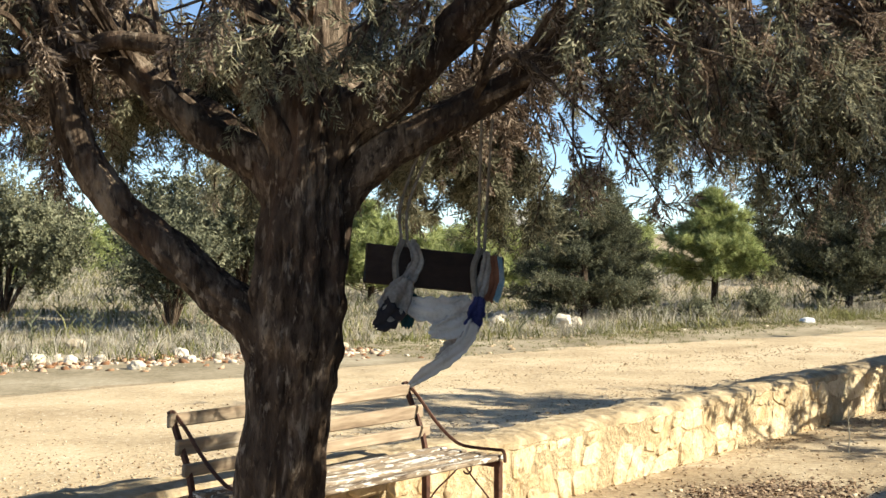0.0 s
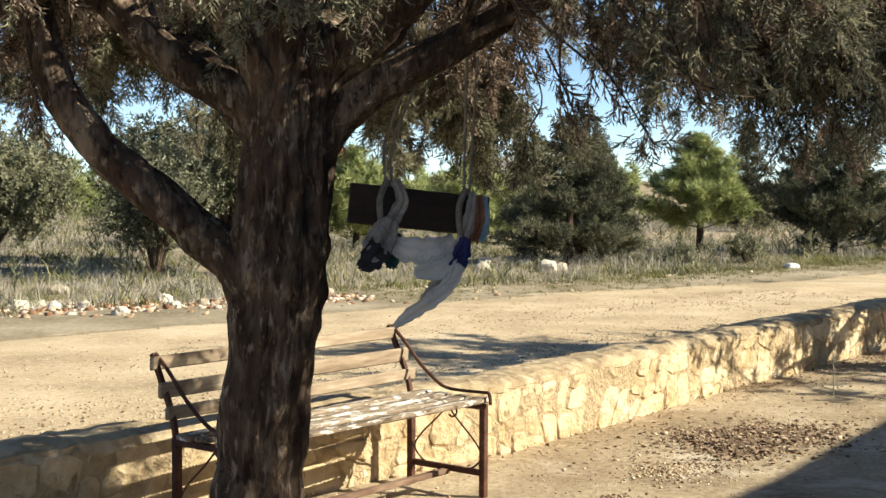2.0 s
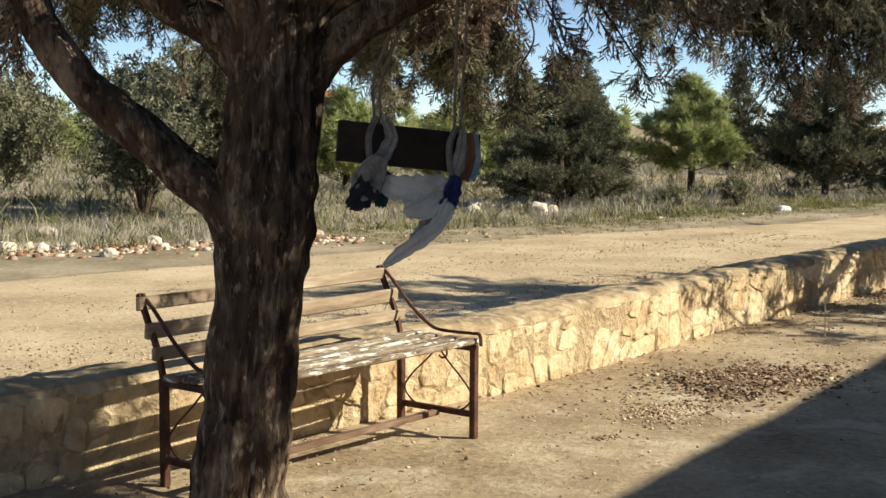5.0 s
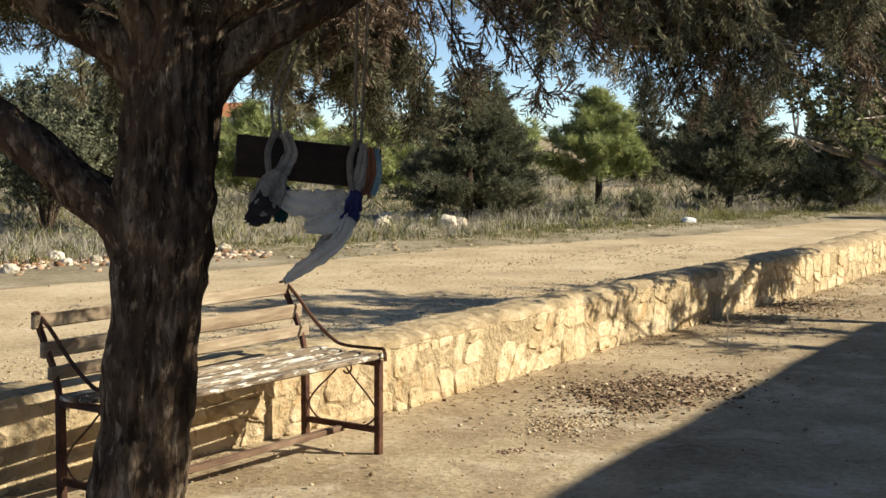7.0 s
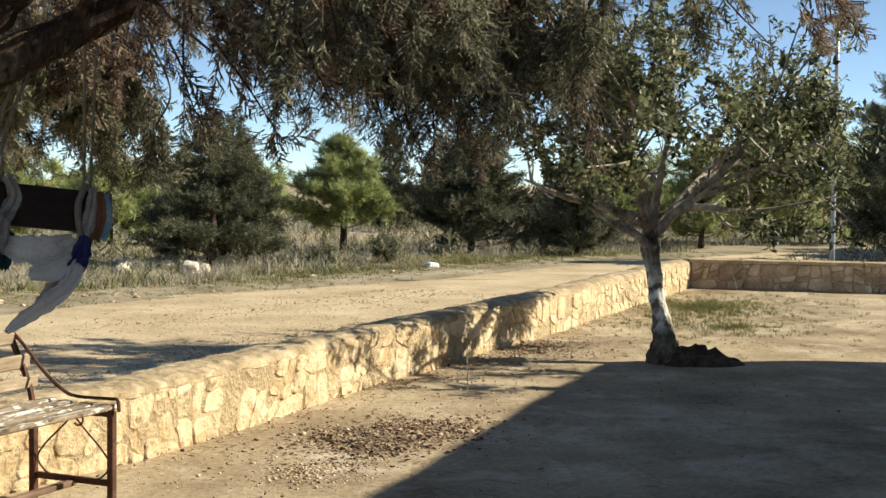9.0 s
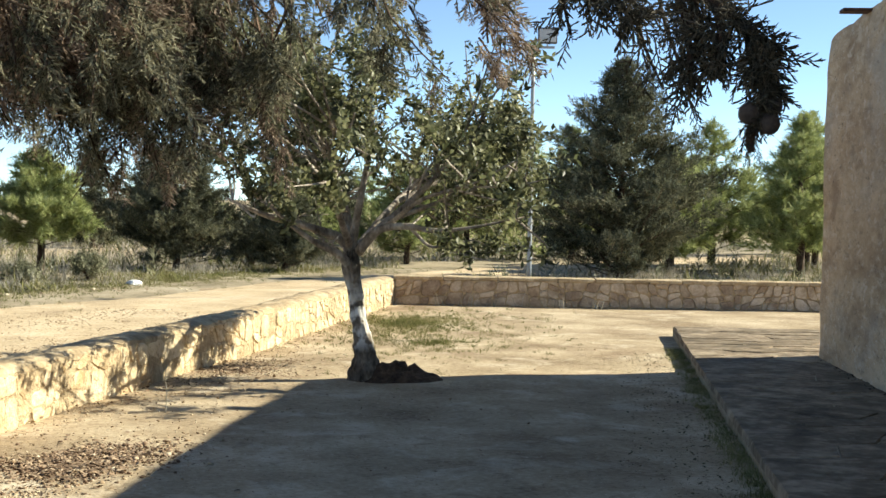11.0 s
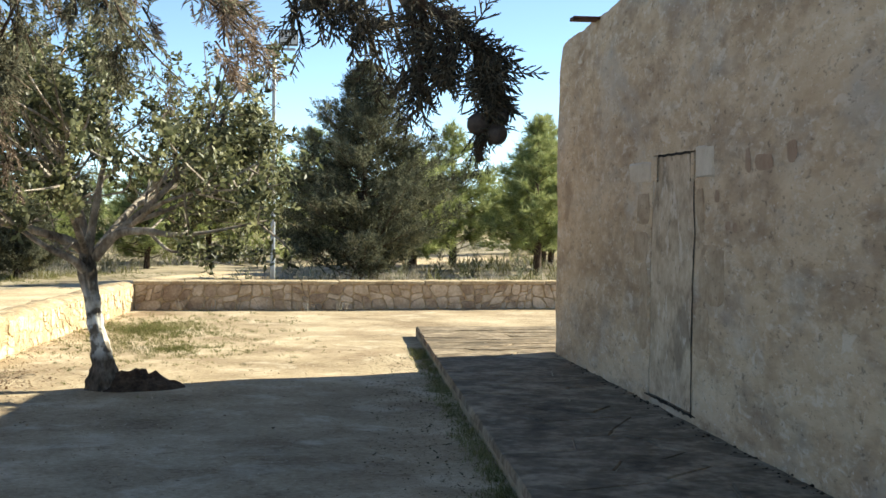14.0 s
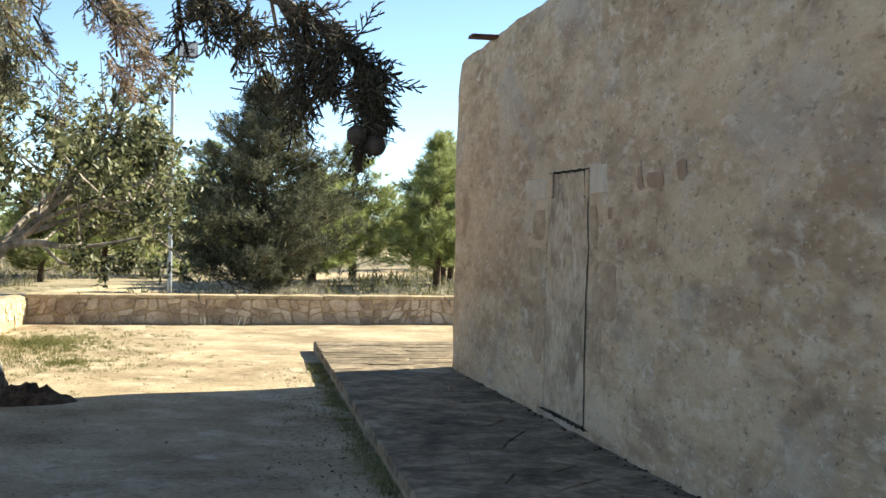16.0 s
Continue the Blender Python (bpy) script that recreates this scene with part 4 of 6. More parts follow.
    # sprays behind the low limb
    for k in range(10):
        x, y = rng.uniform(-1.75, -1.0), rng.uniform(5.7, 6.6)
        bough((x + 0.3, y - 0.4, 2.42), (x, y, rng.uniform(2.05, 2.4)), 0.08, 0.010)
    # upper crown
    top = smooth_line([(TX + 0.10, TY, 2.2), (TX + 0.13, TY + 0.1, 2.6), (TX + 0.1, TY + 0.2, 3.4), (TX, TY + 0.2, 4.6)], 8)
    for k in range(20):
        a = top[int(rng.uniform(0.05, 1) * (len(top) - 1))]
        ang, ln = rng.uniform(0, 6.283), rng.uniform(0.6, 1.9) * (1.25 - 0.18 * (a.z - 2))
        bough(a, (a.x + math.cos(ang) * ln, a.y + math.sin(ang) * ln, a.z + rng.uniform(-0.1, 0.5)), 0.15)
    pos, way, sc = [], [], []
    for b in boughs:
        e = b[len(b) - 1]
        lean = math.degrees(math.atan2(e.x, e.y))
        for _ in range(int(rng.integers(4, 7)) - (2 if 6.5 < lean < 12 and e.z < 2.75 else 1 if lean < -13 else 0)):
            i = int(rng.integers(8, len(b)))
            c = b[i] + Vector(rng.normal(0, 0.04, 3))
            hang = Vector((rng.uniform(-0.45, 0.45), rng.uniform(-0.45, 0.45), rng.uniform(-1.0, -0.35))) + (b[i] - b[i - 1]).normalized() * 0.35
            hl = rng.uniform(0.16, 0.40)
            if c.x > 1.95:      # the outermost tips reach sideways rather than droop
                hang = (b[-1] - b[0]).normalized() + Vector((rng.uniform(-0.3, 0.5), rng.uniform(-0.5, 0.2), rng.uniform(-0.5, 0.15)))
                hl = rng.uniform(0.08, 0.24)
            bend = Vector(rng.normal(0, 0.10, 3)) * hl
            twig_v.append(tube([c, c + hang * hl * 0.5 + bend, c + hang * hl], [0.005, 0.004, 0.002], 3, 2, cap=False))
            for _ in range(15):
                t = rng.uniform(0, 1)
                pos.append(c + hang * hl * t + bend * 4 * t * (1 - t) + Vector(rng.normal(0, 0.016, 3)))
                way.append(hang.normalized() * 1.1 + Vector(rng.normal(0, 0.42, 3)))
                sc.append(rng.uniform(0.5, 1.0) * (1.1 - 0.3 * t) * (0.85 if c.x > 0.9 else 1))
    n = len(pos)
    pos, way, sc = np.array(pos), np.array(way), np.array(sc)
    # the fork and the low limbs stand bare; the crown thins out beyond the swing
    lean = np.degrees(np.arctan2(pos[:, 0], pos[:, 1]))
    bare = (pos[:, 1] < TY) & (np.abs(pos[:, 0] - TX) < 1.15) & (pos[:, 2] < 2.5)
    thin = (lean > 7) & (lean < 14.5) & (pos[:, 2] < 2.7)
    keep = rng.uniform(0, 1, n) > np.where(bare, 0.68, np.where(thin, 0.42, np.where((lean > 19) & (pos[:, 2] > 2.15), 0.52, 0.0)))
    pos, way, sc = pos[keep], way[keep], sc[keep]
    n = len(pos)
    picks = rng.integers(0, len(SPRAYS), n)
    mats = frames(pos, way, sc, rng)
    patch = np.array([noise.noise(Vector(p) * 1.3) for p in pos]) + rng.normal(0, 0.12, n)
    dead = patch > 0.02
    soup("crown", SPRAYS, picks[~dead], mats[~dead], M_CYPRESS, tree, "grey-green cypress sprays")
    soup("crown", SPRAYS, picks[dead], mats[dead], M_DEAD, tree, "dry brown drooping cypress sprays")
    vv, ff = [], []
    for v, f in twig_v:
        k = len(vv)
        vv += v
        ff += [tuple(i + k for i in q) for q in f]
    tagged(mesh_ob("bough", vv, ff, M_BARK, tree), kind="stuff")
    return tree


cypress()

# ---- carob tree in the yard ----
LEAVES = [leafy(s, 8, 0.064, 0.034, 0.15) for s in range(6)]


def carob():
    B = Vector((5.13, 11.22, 0))
    R = Vector((0.905, -0.425, 0))         # across the view from the bench
    U = Vector((0, 0, 1))
    D = Vector((0.425, 0.905, 0))
    P = lambda a, z, d=0.0: B + R * a + U * z + D * d
    tree = thing("carob_tree", "small carob tree with pale twisted trunk and green leathery leaves", "tree")
    v, f = tube([P(0.05, -0.1), P(0.03, 0.08), P(0.01, 0.28), P(-0.03, 0.5), P(-0.08, 0.79), P(-0.12, 1.02), P(-0.13, 1.2)], [0.17, 0.130, 0.084, 0.066, 0.064, 0.078, 0.055], 40, 10, 0.3, 31)
    mesh_ob("trunk", v, f, M_CAROB_TRUNK, tree, smooth=True)
    limbs = []
    limbs.append(([P(-0.11, 1.10), P(-0.22, 1.26, -0.05), P(-0.56, 1.38, -0.15), P(-0.87, 1.46, -0.25), P(-1.2, 1.60, -0.3)], [0.055, 0.042, 0.034, 0.026, 0.010]))
    limbs.append(([P(-0.11, 1.00), P(-0.24, 1.13, -0.15), P(-0.41, 1.22, -0.25), P(-0.61, 1.36, -0.35), P(-0.9, 1.62, -0.5)], [0.045, 0.034, 0.028, 0.020, 0.008]))
    limbs.append(([P(-0.13, 1.12), P(-0.18, 1.52, 0.05), P(-0.36, 1.76, 0.1), P(-0.61, 1.96, 0.2), P(-0.95, 2.2, 0.3)], [0.05, 0.036, 0.028, 0.020, 0.008]))
    limbs.append(([P(-0.06, 1.14), P(0.12, 1.34, -0.1), P(0.36, 1.38, -0.2), P(0.61, 1.35, -0.3), P(0.92, 1.38, -0.3), P(1.4, 1.48, -0.3)], [0.05, 0.038, 0.030, 0.024, 0.016, 0.006]))
    limbs.append(([P(-0.07, 1.14), P(0.14, 1.36, 0.1), P(0.41, 1.60, 0.15), P(0.66, 1.86, 0.2), P(0.95, 2.15, 0.2), P(1.1, 2.6, 0.2)], [0.05, 0.038, 0.030, 0.022, 0.014, 0.006]))
    limbs.append(([P(-0.12, 1.14), P(-0.06, 1.50, -0.1), P(0.0, 1.84, -0.2), P(0.06, 2.2, -0.25), P(0.0, 2.75, -0.3)], [0.046, 0.034, 0.026, 0.016, 0.007]))
    limbs.append(([P(0.20, 1.42, 0.1), P(0.56, 1.56, 0.2), P(0.97, 1.71, 0.25), P(1.43, 1.86, 0.25)], [0.026, 0.020, 0.014, 0.006]))
    limbs.append(([P(-0.18, 1.5), P(-0.30, 1.9, 0.4), P(-0.45, 2.3, 0.6), P(-0.6, 2.7, 0.7)], [0.024, 0.018, 0.012, 0.006]))
    limbs.append(([P(-0.3, 1.70), P(-0.7, 2.1, -0.2), P(-1.0, 2.35, -0.2), P(-1.4, 2.6, -0.2)], [0.024, 0.018, 0.012, 0.006]))
    limbs.append(([P(0.2, 1.38), P(0.5, 1.62, -0.5), P(0.9, 1.75, -0.7), P(1.25, 1.95, -0.8)], [0.022, 0.016, 0.011, 0.006]))
    limbs.append(([P(0.4, 1.37, -0.2), P(0.56, 1.22, -0.3), P(0.70, 1.20, -0.4), P(0.95, 1.12, -0.4)], [0.016, 0.013, 0.009, 0.005]))
    limbs.append(([P(-0.08, 1.14, 0.02), P(0.2, 1.5, 0.6), P(0.5, 1.8, 1.3), P(0.8, 2.0, 2.0), P(1.1, 2.15, 2.6)], [0.045, 0.034, 0.026, 0.016, 0.006]))
    limbs.append(([P(0.3, 1.60, 0.8), P(0.8, 1.85, 1.1), P(1.2, 2.0, 1.5), P(1.45, 2.2, 1.9)], [0.026, 0.018, 0.012, 0.006]))
    limbs.append(([P(-0.12, 1.16), P(-0.25, 1.6, -0.5), P(-0.3, 1.9, -0.9), P(-0.2, 2.2, -1.3)], [0.036, 0.026, 0.018, 0.007]))
    r = np.random.default_rng(3)
    tips = []
    for i, (p, rad) in enumerate(limbs):
        v, f = tube(p, rad, 10, 6, 0.15, 50 + i)
        mesh_ob("limb", v, f, M_CAROB_BARK, tree, smooth=True)
        tips.append(smooth_line(p, 6))
    tw, pos, way = [], [], []
    for li, L in enumerate(tips):
        for _ in range(8 if li in (3, 9, 10) else 32 if li > 10 else 20 if li in (4, 6) else 27):
            i = int(r.uniform(0.35, 1.0) * (len(L) - 1))
            a = L[i]
            out = (a - P(0.05, 1.6)).normalized()
            e = a + (out * 0.6 + Vector(r.normal(0, 0.55, 3)) + Vector((0, 0, 0.25))) * r.uniform(0.3, 0.95)
            m = a.lerp(e, 0.5) + Vector(r.normal(0, 0.05, 3))
            if e.z < 1.05 or (e - B).dot(R) > 1.6 or (e - B).dot(R) * -0.9 + 0.75 > e.z:
                continue
            tw.append(tube([a, m, e], [0.012, 0.009, 0.004], 4, 3, cap=False))
            for _ in range(14 if li > 10 else 13):
                t = r.uniform(0.45, 1.08)
                pos.append(a.lerp(e, t) + Vector(r.normal(0, 0.055, 3)))
                way.append((e - a).normalized() + Vector(r.normal(0, 0.6, 3)))
    pos, way = np.array(pos), np.array(way)
    side = (pos - np.array(B)) @ np.array(R)
    keep = (side < 1.65) & (np.linalg.norm((pos - np.array(P(0.0, 1.5))) * [1, 1, 0.8], axis=1) > 0.74) & (pos[:, 2] > 1.15) & ((pos - np.array(B)) @ np.array(R) * -0.9 + 0.75 < pos[:, 2])
    pos, way = pos[keep], way[keep]
    n = len(pos)
    soup("crown", LEAVES, r.integers(0, 6, n), frames(pos, way, r.uniform(0.75, 1.3, n), r), M_CAROB, tree, "green leathery carob leaves")
    vv, ff = [], []
    for v, f in tw:
        k = len(vv)
        vv += v
        ff += [tuple(i + k for i in q) for q in f]
    tagged(mesh_ob("twig", vv, ff, M_CAROB_BARK, tree), kind="stuff")


carob()

# heap of earth and roots at the carob's foot
hv, hf = [], []
for i in range(9):
    for k in range(20):
        a, rr = 2 * math.pi * k / 20, i / 8
        x, y = 0.45 * rr * math.cos(a), 0.27 * rr * math.sin(a)
        w = noise.noise(Vector((x * 6, y * 6, 1))) + 0.7 * noise.noise(Vector((x * 15, y * 15, 4)))
        hv.append((x * (1 + 0.15 * w), y * (1 + 0.15 * w), max(-0.03, 0.18 * (1 - rr ** 1.4) * (1 + 0.6 * w)) - 0.02))
hf = [(i * 20 + k, i * 20 + (k + 1) % 20, (i + 1) * 20 + (k + 1) % 20, (i + 1) * 20 + k) for i in range(8) for k in range(20)] + [tuple(range(20))]
heap = mesh_ob("soil_mound", hv, hf, mat("dark_earth", [(0.035, 0.024, 0.017), (0.085, 0.058, 0.040), (0.17, 0.12, 0.085)], 9, 40, 0.95, 1.0, 0.03, spec=0.1))
heap.matrix_world = pose(5.44, 11.06, 0, 0, 0, -25)
tagged(heap, "dark heap of earth and roots at the carob's foot", "earth heap")

# ---- conifers and scrub beyond the track ----
BIG_SPRAYS = [fine_spray(100 + s, 0.36, 0.017, 9, 3) for s in range(5)]
TUFTS = [needles(200 + s, 18, 0.17, 0.0075) for s in range(5)]
BUSH = [leafy(300 + s, 12, 0.075, 0.035, 0.25) for s in range(5)]


def conifer(name, label, x, y, height, width, material, n, seed, bare=0.0, lobes=0.35, tip=0.9, templates=BIG_SPRAYS, size=1.0, lift=0.35, group="", boughs=0, fan=0.065):
    """An uneven conical crown of boughs round a trunk."""
    r = np.random.default_rng(seed)
    g = ground_z(x, y)
    t = thing(name, label, "tree", group=group, at=(x, y, g))
    v, f = tube([(0, 0, -0.1), (0.03, 0, height * 0.3), (-0.03, 0.02, height * 0.7), (0, 0, height * 0.98)], [0.05 + 0.014 * height, 0.04 + 0.01 * height, 0.03, 0.01], 9, 4, 0.12, seed)
    mesh_ob("trunk", v, f, M_BARK, t, smooth=True)
    nb = boughs or max(26, n // 46)
    pos, way, sc, tw = [], [], [], []
    for b in range(nb):
        h = bare + (1 - bare) * (b + r.uniform(0, 1)) / nb
        a = b * 2.399 + r.uniform(-0.5, 0.5)
        env = (1 - (h - bare) / (1 - bare)) ** tip * (0.55 + 0.45 * min(1, (h - bare + 0.06) / 0.16))
        reach = width / 2 * env * (1 + r.uniform(-lobes, lobes)) + 0.05
        base = Vector((0, 0, h * height * 0.96))
        d = Vector((math.cos(a), math.sin(a), lift + r.uniform(-0.2, 0.25)))
        e = base + d * reach
        tw.append(tube([base, base.lerp(e, 0.5) - Vector((0, 0, 0.04 * reach)), e], [0.014, 0.01, 0.004], 4, 3, cap=False))
        m = max(5, int(0.42 * n / nb * (0.35 + 1.3 * env)))
        for _ in range(m):
            q = r.uniform(0.15, 1.0) ** 0.7
            spread = 0.04 + fan * reach * (1.2 - 0.7 * q)
            off = r.normal(0, spread, 3) * (1.15, 1.15, 0.5)
            pos.append(base.lerp(e, q) + Vector(off))
            way.append(d.normalized() * 0.8 + Vector((0, 0, lift)) + Vector(r.normal(0, 0.5, 3)))
            sc.append(r.uniform(0.6, 1.2) * size * (0.75 + 0.4 * env))
    pos = np.array(pos)
    pos[:, 2] = np.maximum(pos[:, 2], bare * height * 0.8 + 0.06)
    m = len(pos)
    soup("crown", templates, r.integers(0, len(templates), m), frames(pos, np.array(way), np.array(sc), r), material, t)
    vv, ff = [], []
    for v, f in tw:
        k = len(vv)
        vv += v
        ff += [tuple(i + k for i in q) for q in f]
    tagged(mesh_ob("branch", vv, ff, M_BARK, t), kind="stuff")
    return t


def shrub(name, label, x, y, height, width, material, n, seed, templates=BUSH, size=1.6, group=""):
    """A rounded, gappy bush of several stems."""
    r = np.random.default_rng(seed)
    t = thing(name, label, "shrub", group=group, at=(x, y, ground_z(x, y)))
    pos, way, tw = [], [], []
    stems = 15
    for s in range(stems):
        a, lean = r.uniform(0, 6.283), r.uniform(0.1, 1.0)
        e = Vector((math.cos(a) * lean * width / 2, math.sin(a) * lean * width / 2, height * (1 - 0.45 * lean ** 2) * r.uniform(0.7, 1.05)))
        m = Vector((e.x * 0.4, e.y * 0.4, e.z * 0.6))
        tw.append(tube([(0, 0, -0.05), m, e], [0.03, 0.02, 0.005], 5, 4, cap=False))
        for _ in range(n // stems):
            q = r.uniform(0.35, 1.05)
            c = m.lerp(e, (q - 0.35) / 0.7)
            pos.append(c + Vector(r.normal(0, 0.13 * width * 0.55, 3)))
            way.append(Vector((c.x, c.y, 0.6)) + Vector(r.normal(0, 0.6, 3)))
    pos = np.array(pos)
    pos[:, 2] = np.maximum(pos[:, 2], 0.05 + 0.12 * r.random(len(pos)))
    soup("foliage", templates, r.integers(0, len(templates), len(pos)), frames(pos, np.array(way), r.uniform(0.6, 1.2, len(pos)) * size, r), material, t)
    vv, ff = [], []
    for v, f in tw:
        k = len(vv)
        vv += v
        ff += [tuple(i + k for i in q) for q in f]
    tagged(mesh_ob("stem", vv, ff, M_BARK, t), kind="stuff")
    return t


conifer("juniper_tree", "dense dark green juniper beyond the far wall", 17.2, 24.6, 4.9, 4.1, M_JUNIPER, 19000, 1, bare=0.0, lobes=0.5, tip=0.82, lift=0.40, boughs=270, size=0.64, fan=0.045)
conifer("spruce_tree", "dark green young conifer with level boughs beside the track", 2.60, 25.4, 2.85, 2.7, M_JUNIPER, 11000, 2, bare=0.0, lobes=0.5, lift=0.24, size=0.5, tip=0.85, boughs=74, fan=0.04)
conifer("spruce_tree", "slim dark conifer spire close beside a larger one", 3.25, 25.9, 2.25, 1.5, M_JUNIPER, 5200, 42, bare=0.0, lobes=0.5, lift=0.3, size=0.5, tip=0.85, boughs=48, fan=0.04)
conifer("pine_tree", "young light green pine on a thin bare trunk", 5.3, 26.7, 2.5, 2.1, M_PINE, 6500, 3, boughs=70, bare=0.26, lobes=0.4, templates=TUFTS, size=1.0, tip=0.85)
conifer("spruce_tree", "dark green conifer with drooping skirt near the track", 8.75, 29.4, 2.7, 2.6, M_JUNIPER, 9500, 4, bare=0.05, size=0.55, tip=0.45, boughs=110)
conifer("spruce_tree", "low dark conifer with full skirt behind the carob", 11.1, 28.9, 2.0, 1.7, M_JUNIPER, 5000, 14, bare=0.02, size=0.55, tip=0.6, boughs=70)
for k, (x, y, h, w) in enumerate(((20.4, 27.2, 3.0, 2.4), (23.6, 29.5, 4.0, 2.8), (24.6, 26.6, 3.5, 2.4), (26.5, 29.0, 4.4, 2.8), (18.2, 33.5, 3.2, 3.0), (15.4, 31.5, 2.6, 2.6), (22.0, 34.0, 4.0, 3.0))):
    conifer("pine_tree", "light green pine in the wood behind the far wall", x, y, h, w, M_PINE, 3000, 80 + k, bare=0.1, templates=TUFTS, size=1.25, lobes=0.5, tip=0.7, group="pines behind the far wall")
conifer("pine_tree", "tall young pine with airy bright needles", 22.3, 24.6, 3.9, 2.3, M_PINE, 3800, 5, bare=0.14, templates=TUFTS, size=1.3, lobes=0.5)
conifer("pine_tree", "bushy light green pine behind the juniper", 21.5, 28.5, 3.2, 3.0, M_PINE, 3600, 6, bare=0.1, templates=TUFTS, size=1.3)
conifer("spruce_tree", "slender dark conifer seen between the pines", 9.6, 41.0, 3.4, 1.7, M_JUNIPER, 3500, 7, size=0.8, boughs=50)
conifer("spruce_tree", "slender dark conifer seen between the pines", 3.9, 33.0, 3.3, 1.7, M_JUNIPER, 3000, 8, size=0.8, boughs=46, lift=0.15)
conifer("pine_tree", "bright green pine behind the swing", -1.6, 30.0, 2.3, 2.9, M_PINE, 3600, 9, bare=0.08, templates=TUFTS, size=1.3)
conifer("pine_tree", "bright green pine behind the swing", 1.0, 33.0, 2.1, 3.0, M_PINE, 3200, 10, bare=0.05, templates=TUFTS, size=1.3)
conifer("pine_tree", "round bright pine in the dry field", 13.4, 34.0, 1.8, 2.2, M_PINE, 2000, 12, bare=0.05, templates=TUFTS, size=1.2, tip=0.5)
conifer("spruce_tree", "dark conifer in the dry field", 15.2, 37.0, 3.0, 3.0, M_JUNIPER, 4500, 13, size=1.0, tip=0.6)
shrub("scrub_bush", "dark evergreen bush in tall dry grass", -5.0, 25.5, 2.7, 3.0, M_JUNIPER, 1700, 21, size=1.3)
shrub("scrub_bush", "grey-green wild olive bush in dry grass", -3.3, 22.5, 2.7, 2.8, M_SHRUB, 2000, 22, size=1.1)
shrub("scrub_bush", "dark evergreen bush with bare lower stems", -4.3, 21.6, 2.1, 2.2, M_JUNIPER, 1500, 29, size=1.0)
shrub("scrub_bush", "tall pale green bush in dry grass", -7.9, 24.5, 2.5, 2.9, M_SHRUB, 1900, 23, size=1.2)
shrub("scrub_bush", "dark evergreen bush in tall dry grass", -9.2, 31.0, 2.4, 3.0, M_JUNIPER, 1100, 24, size=1.8)
shrub("scrub_bush", "grey-green wild olive bush in dry grass", -4.4, 31.0, 2.4, 3.0, M_SHRUB, 1100, 25, size=1.7)
shrub("scrub_bush", "low grey bush beside the pine", 6.1, 26.0, 0.42, 0.9, M_SHRUB, 380, 26, size=0.8)
shrub("scrub_bush", "low grey bush in the dry field", 4.6, 24.6, 0.30, 0.8, M_SHRUB, 300, 27, size=0.7)
shrub("scrub_bush", "low dark bush in the dry field", 11.0, 31.0, 0.8, 1.6, M_JUNIPER, 500, 28, size=1.2)

# far woods
fr = np.random.default_rng(40)
pos, way, sc, kind = [], [], [], []
for k in range(120):
    az, dist = radians(fr.uniform(-24, 68)), fr.uniform(38, 120)
    c = Vector((math.sin(az) * dist, math.cos(az) * dist, 0))
    h, w = fr.uniform(1.0, 2.5) * (0.8 + dist / 260) * (1.0 + 0.75 * (az > 0.42)), fr.uniform(1.6, 3.4)
    kd = fr.random() < 0.6
    for _ in range(90):
        t = fr.random() ** 1.3
        a, rr = fr.uniform(0, 6.283), w / 2 * (1 - t) ** 0.6 * math.sqrt(fr.random())
        pos.append((c.x + math.cos(a) * rr, c.y + math.sin(a) * rr, 0.1 + t * h))
        way.append((math.cos(a), math.sin(a), 0.7))
        sc.append(fr.uniform(1.6, 3.2) * (0.6 + dist / 100))
        kind.append(kd)
pos, way, sc, kind = np.array(pos), np.array(way), np.array(sc), np.array(kind)
for flag, material, label in ((True, M_PINE, "far light green pine wood"), (False, M_JUNIPER, "far dark conifer wood")):
    k = kind == flag
    tagged(soup("far_woods", TUFTS if flag else BIG_SPRAYS, fr.integers(0, 5, k.sum()), frames(pos[k], way[k], sc[k] * (1 if flag else 0.55), fr), material), label, "woods", kind="stuff")

# ---- swing ----
M_BOARD = mat("dark_brown_board", [(0.020, 0.012, 0.009), (0.040, 0.024, 0.018), (0.065, 0.042, 0.032)], 3, 24, 0.7, 0.3, 0.003, stretch=(0.15, 1, 1))
M_ROPE = mat("grey_rope", [(0.14, 0.12, 0.10), (0.28, 0.25, 0.21)], 20, 120, 0.95, 0.5, 0.003)
M_RAG_GREY = mat("grey_rag", [(0.20, 0.175, 0.155), (0.40, 0.36, 0.32), (0.58, 0.53, 0.49)], 9, 80, 0.95, 0.4, 0.004, through_light=0.2)
M_RAG_WHITE = mat("white_rag", [(0.50, 0.48, 0.45), (0.76, 0.74, 0.70), (0.84, 0.82, 0.80)], 9, 80, 0.95, 0.4, 0.004, through_light=0.3)
M_RAG_BLUE = mat("blue_rag", [(0.020, 0.022, 0.075), (0.045, 0.05, 0.16), (0.09, 0.11, 0.28)], 9, 80, 0.95, 0.4, 0.004, through_light=0.2)
M_RAG_SKY = mat("pale_blue_rag", [(0.10, 0.20, 0.28), (0.24, 0.40, 0.50), (0.55, 0.62, 0.66)], 9, 80, 0.95, 0.4, 0.004, through_light=0.2)
M_RAG_TEAL = mat("teal_rag", [(0.010, 0.04, 0.05), (0.02, 0.09, 0.10)], 9, 80, 0.95, 0.4, 0.004, through_light=0.2)
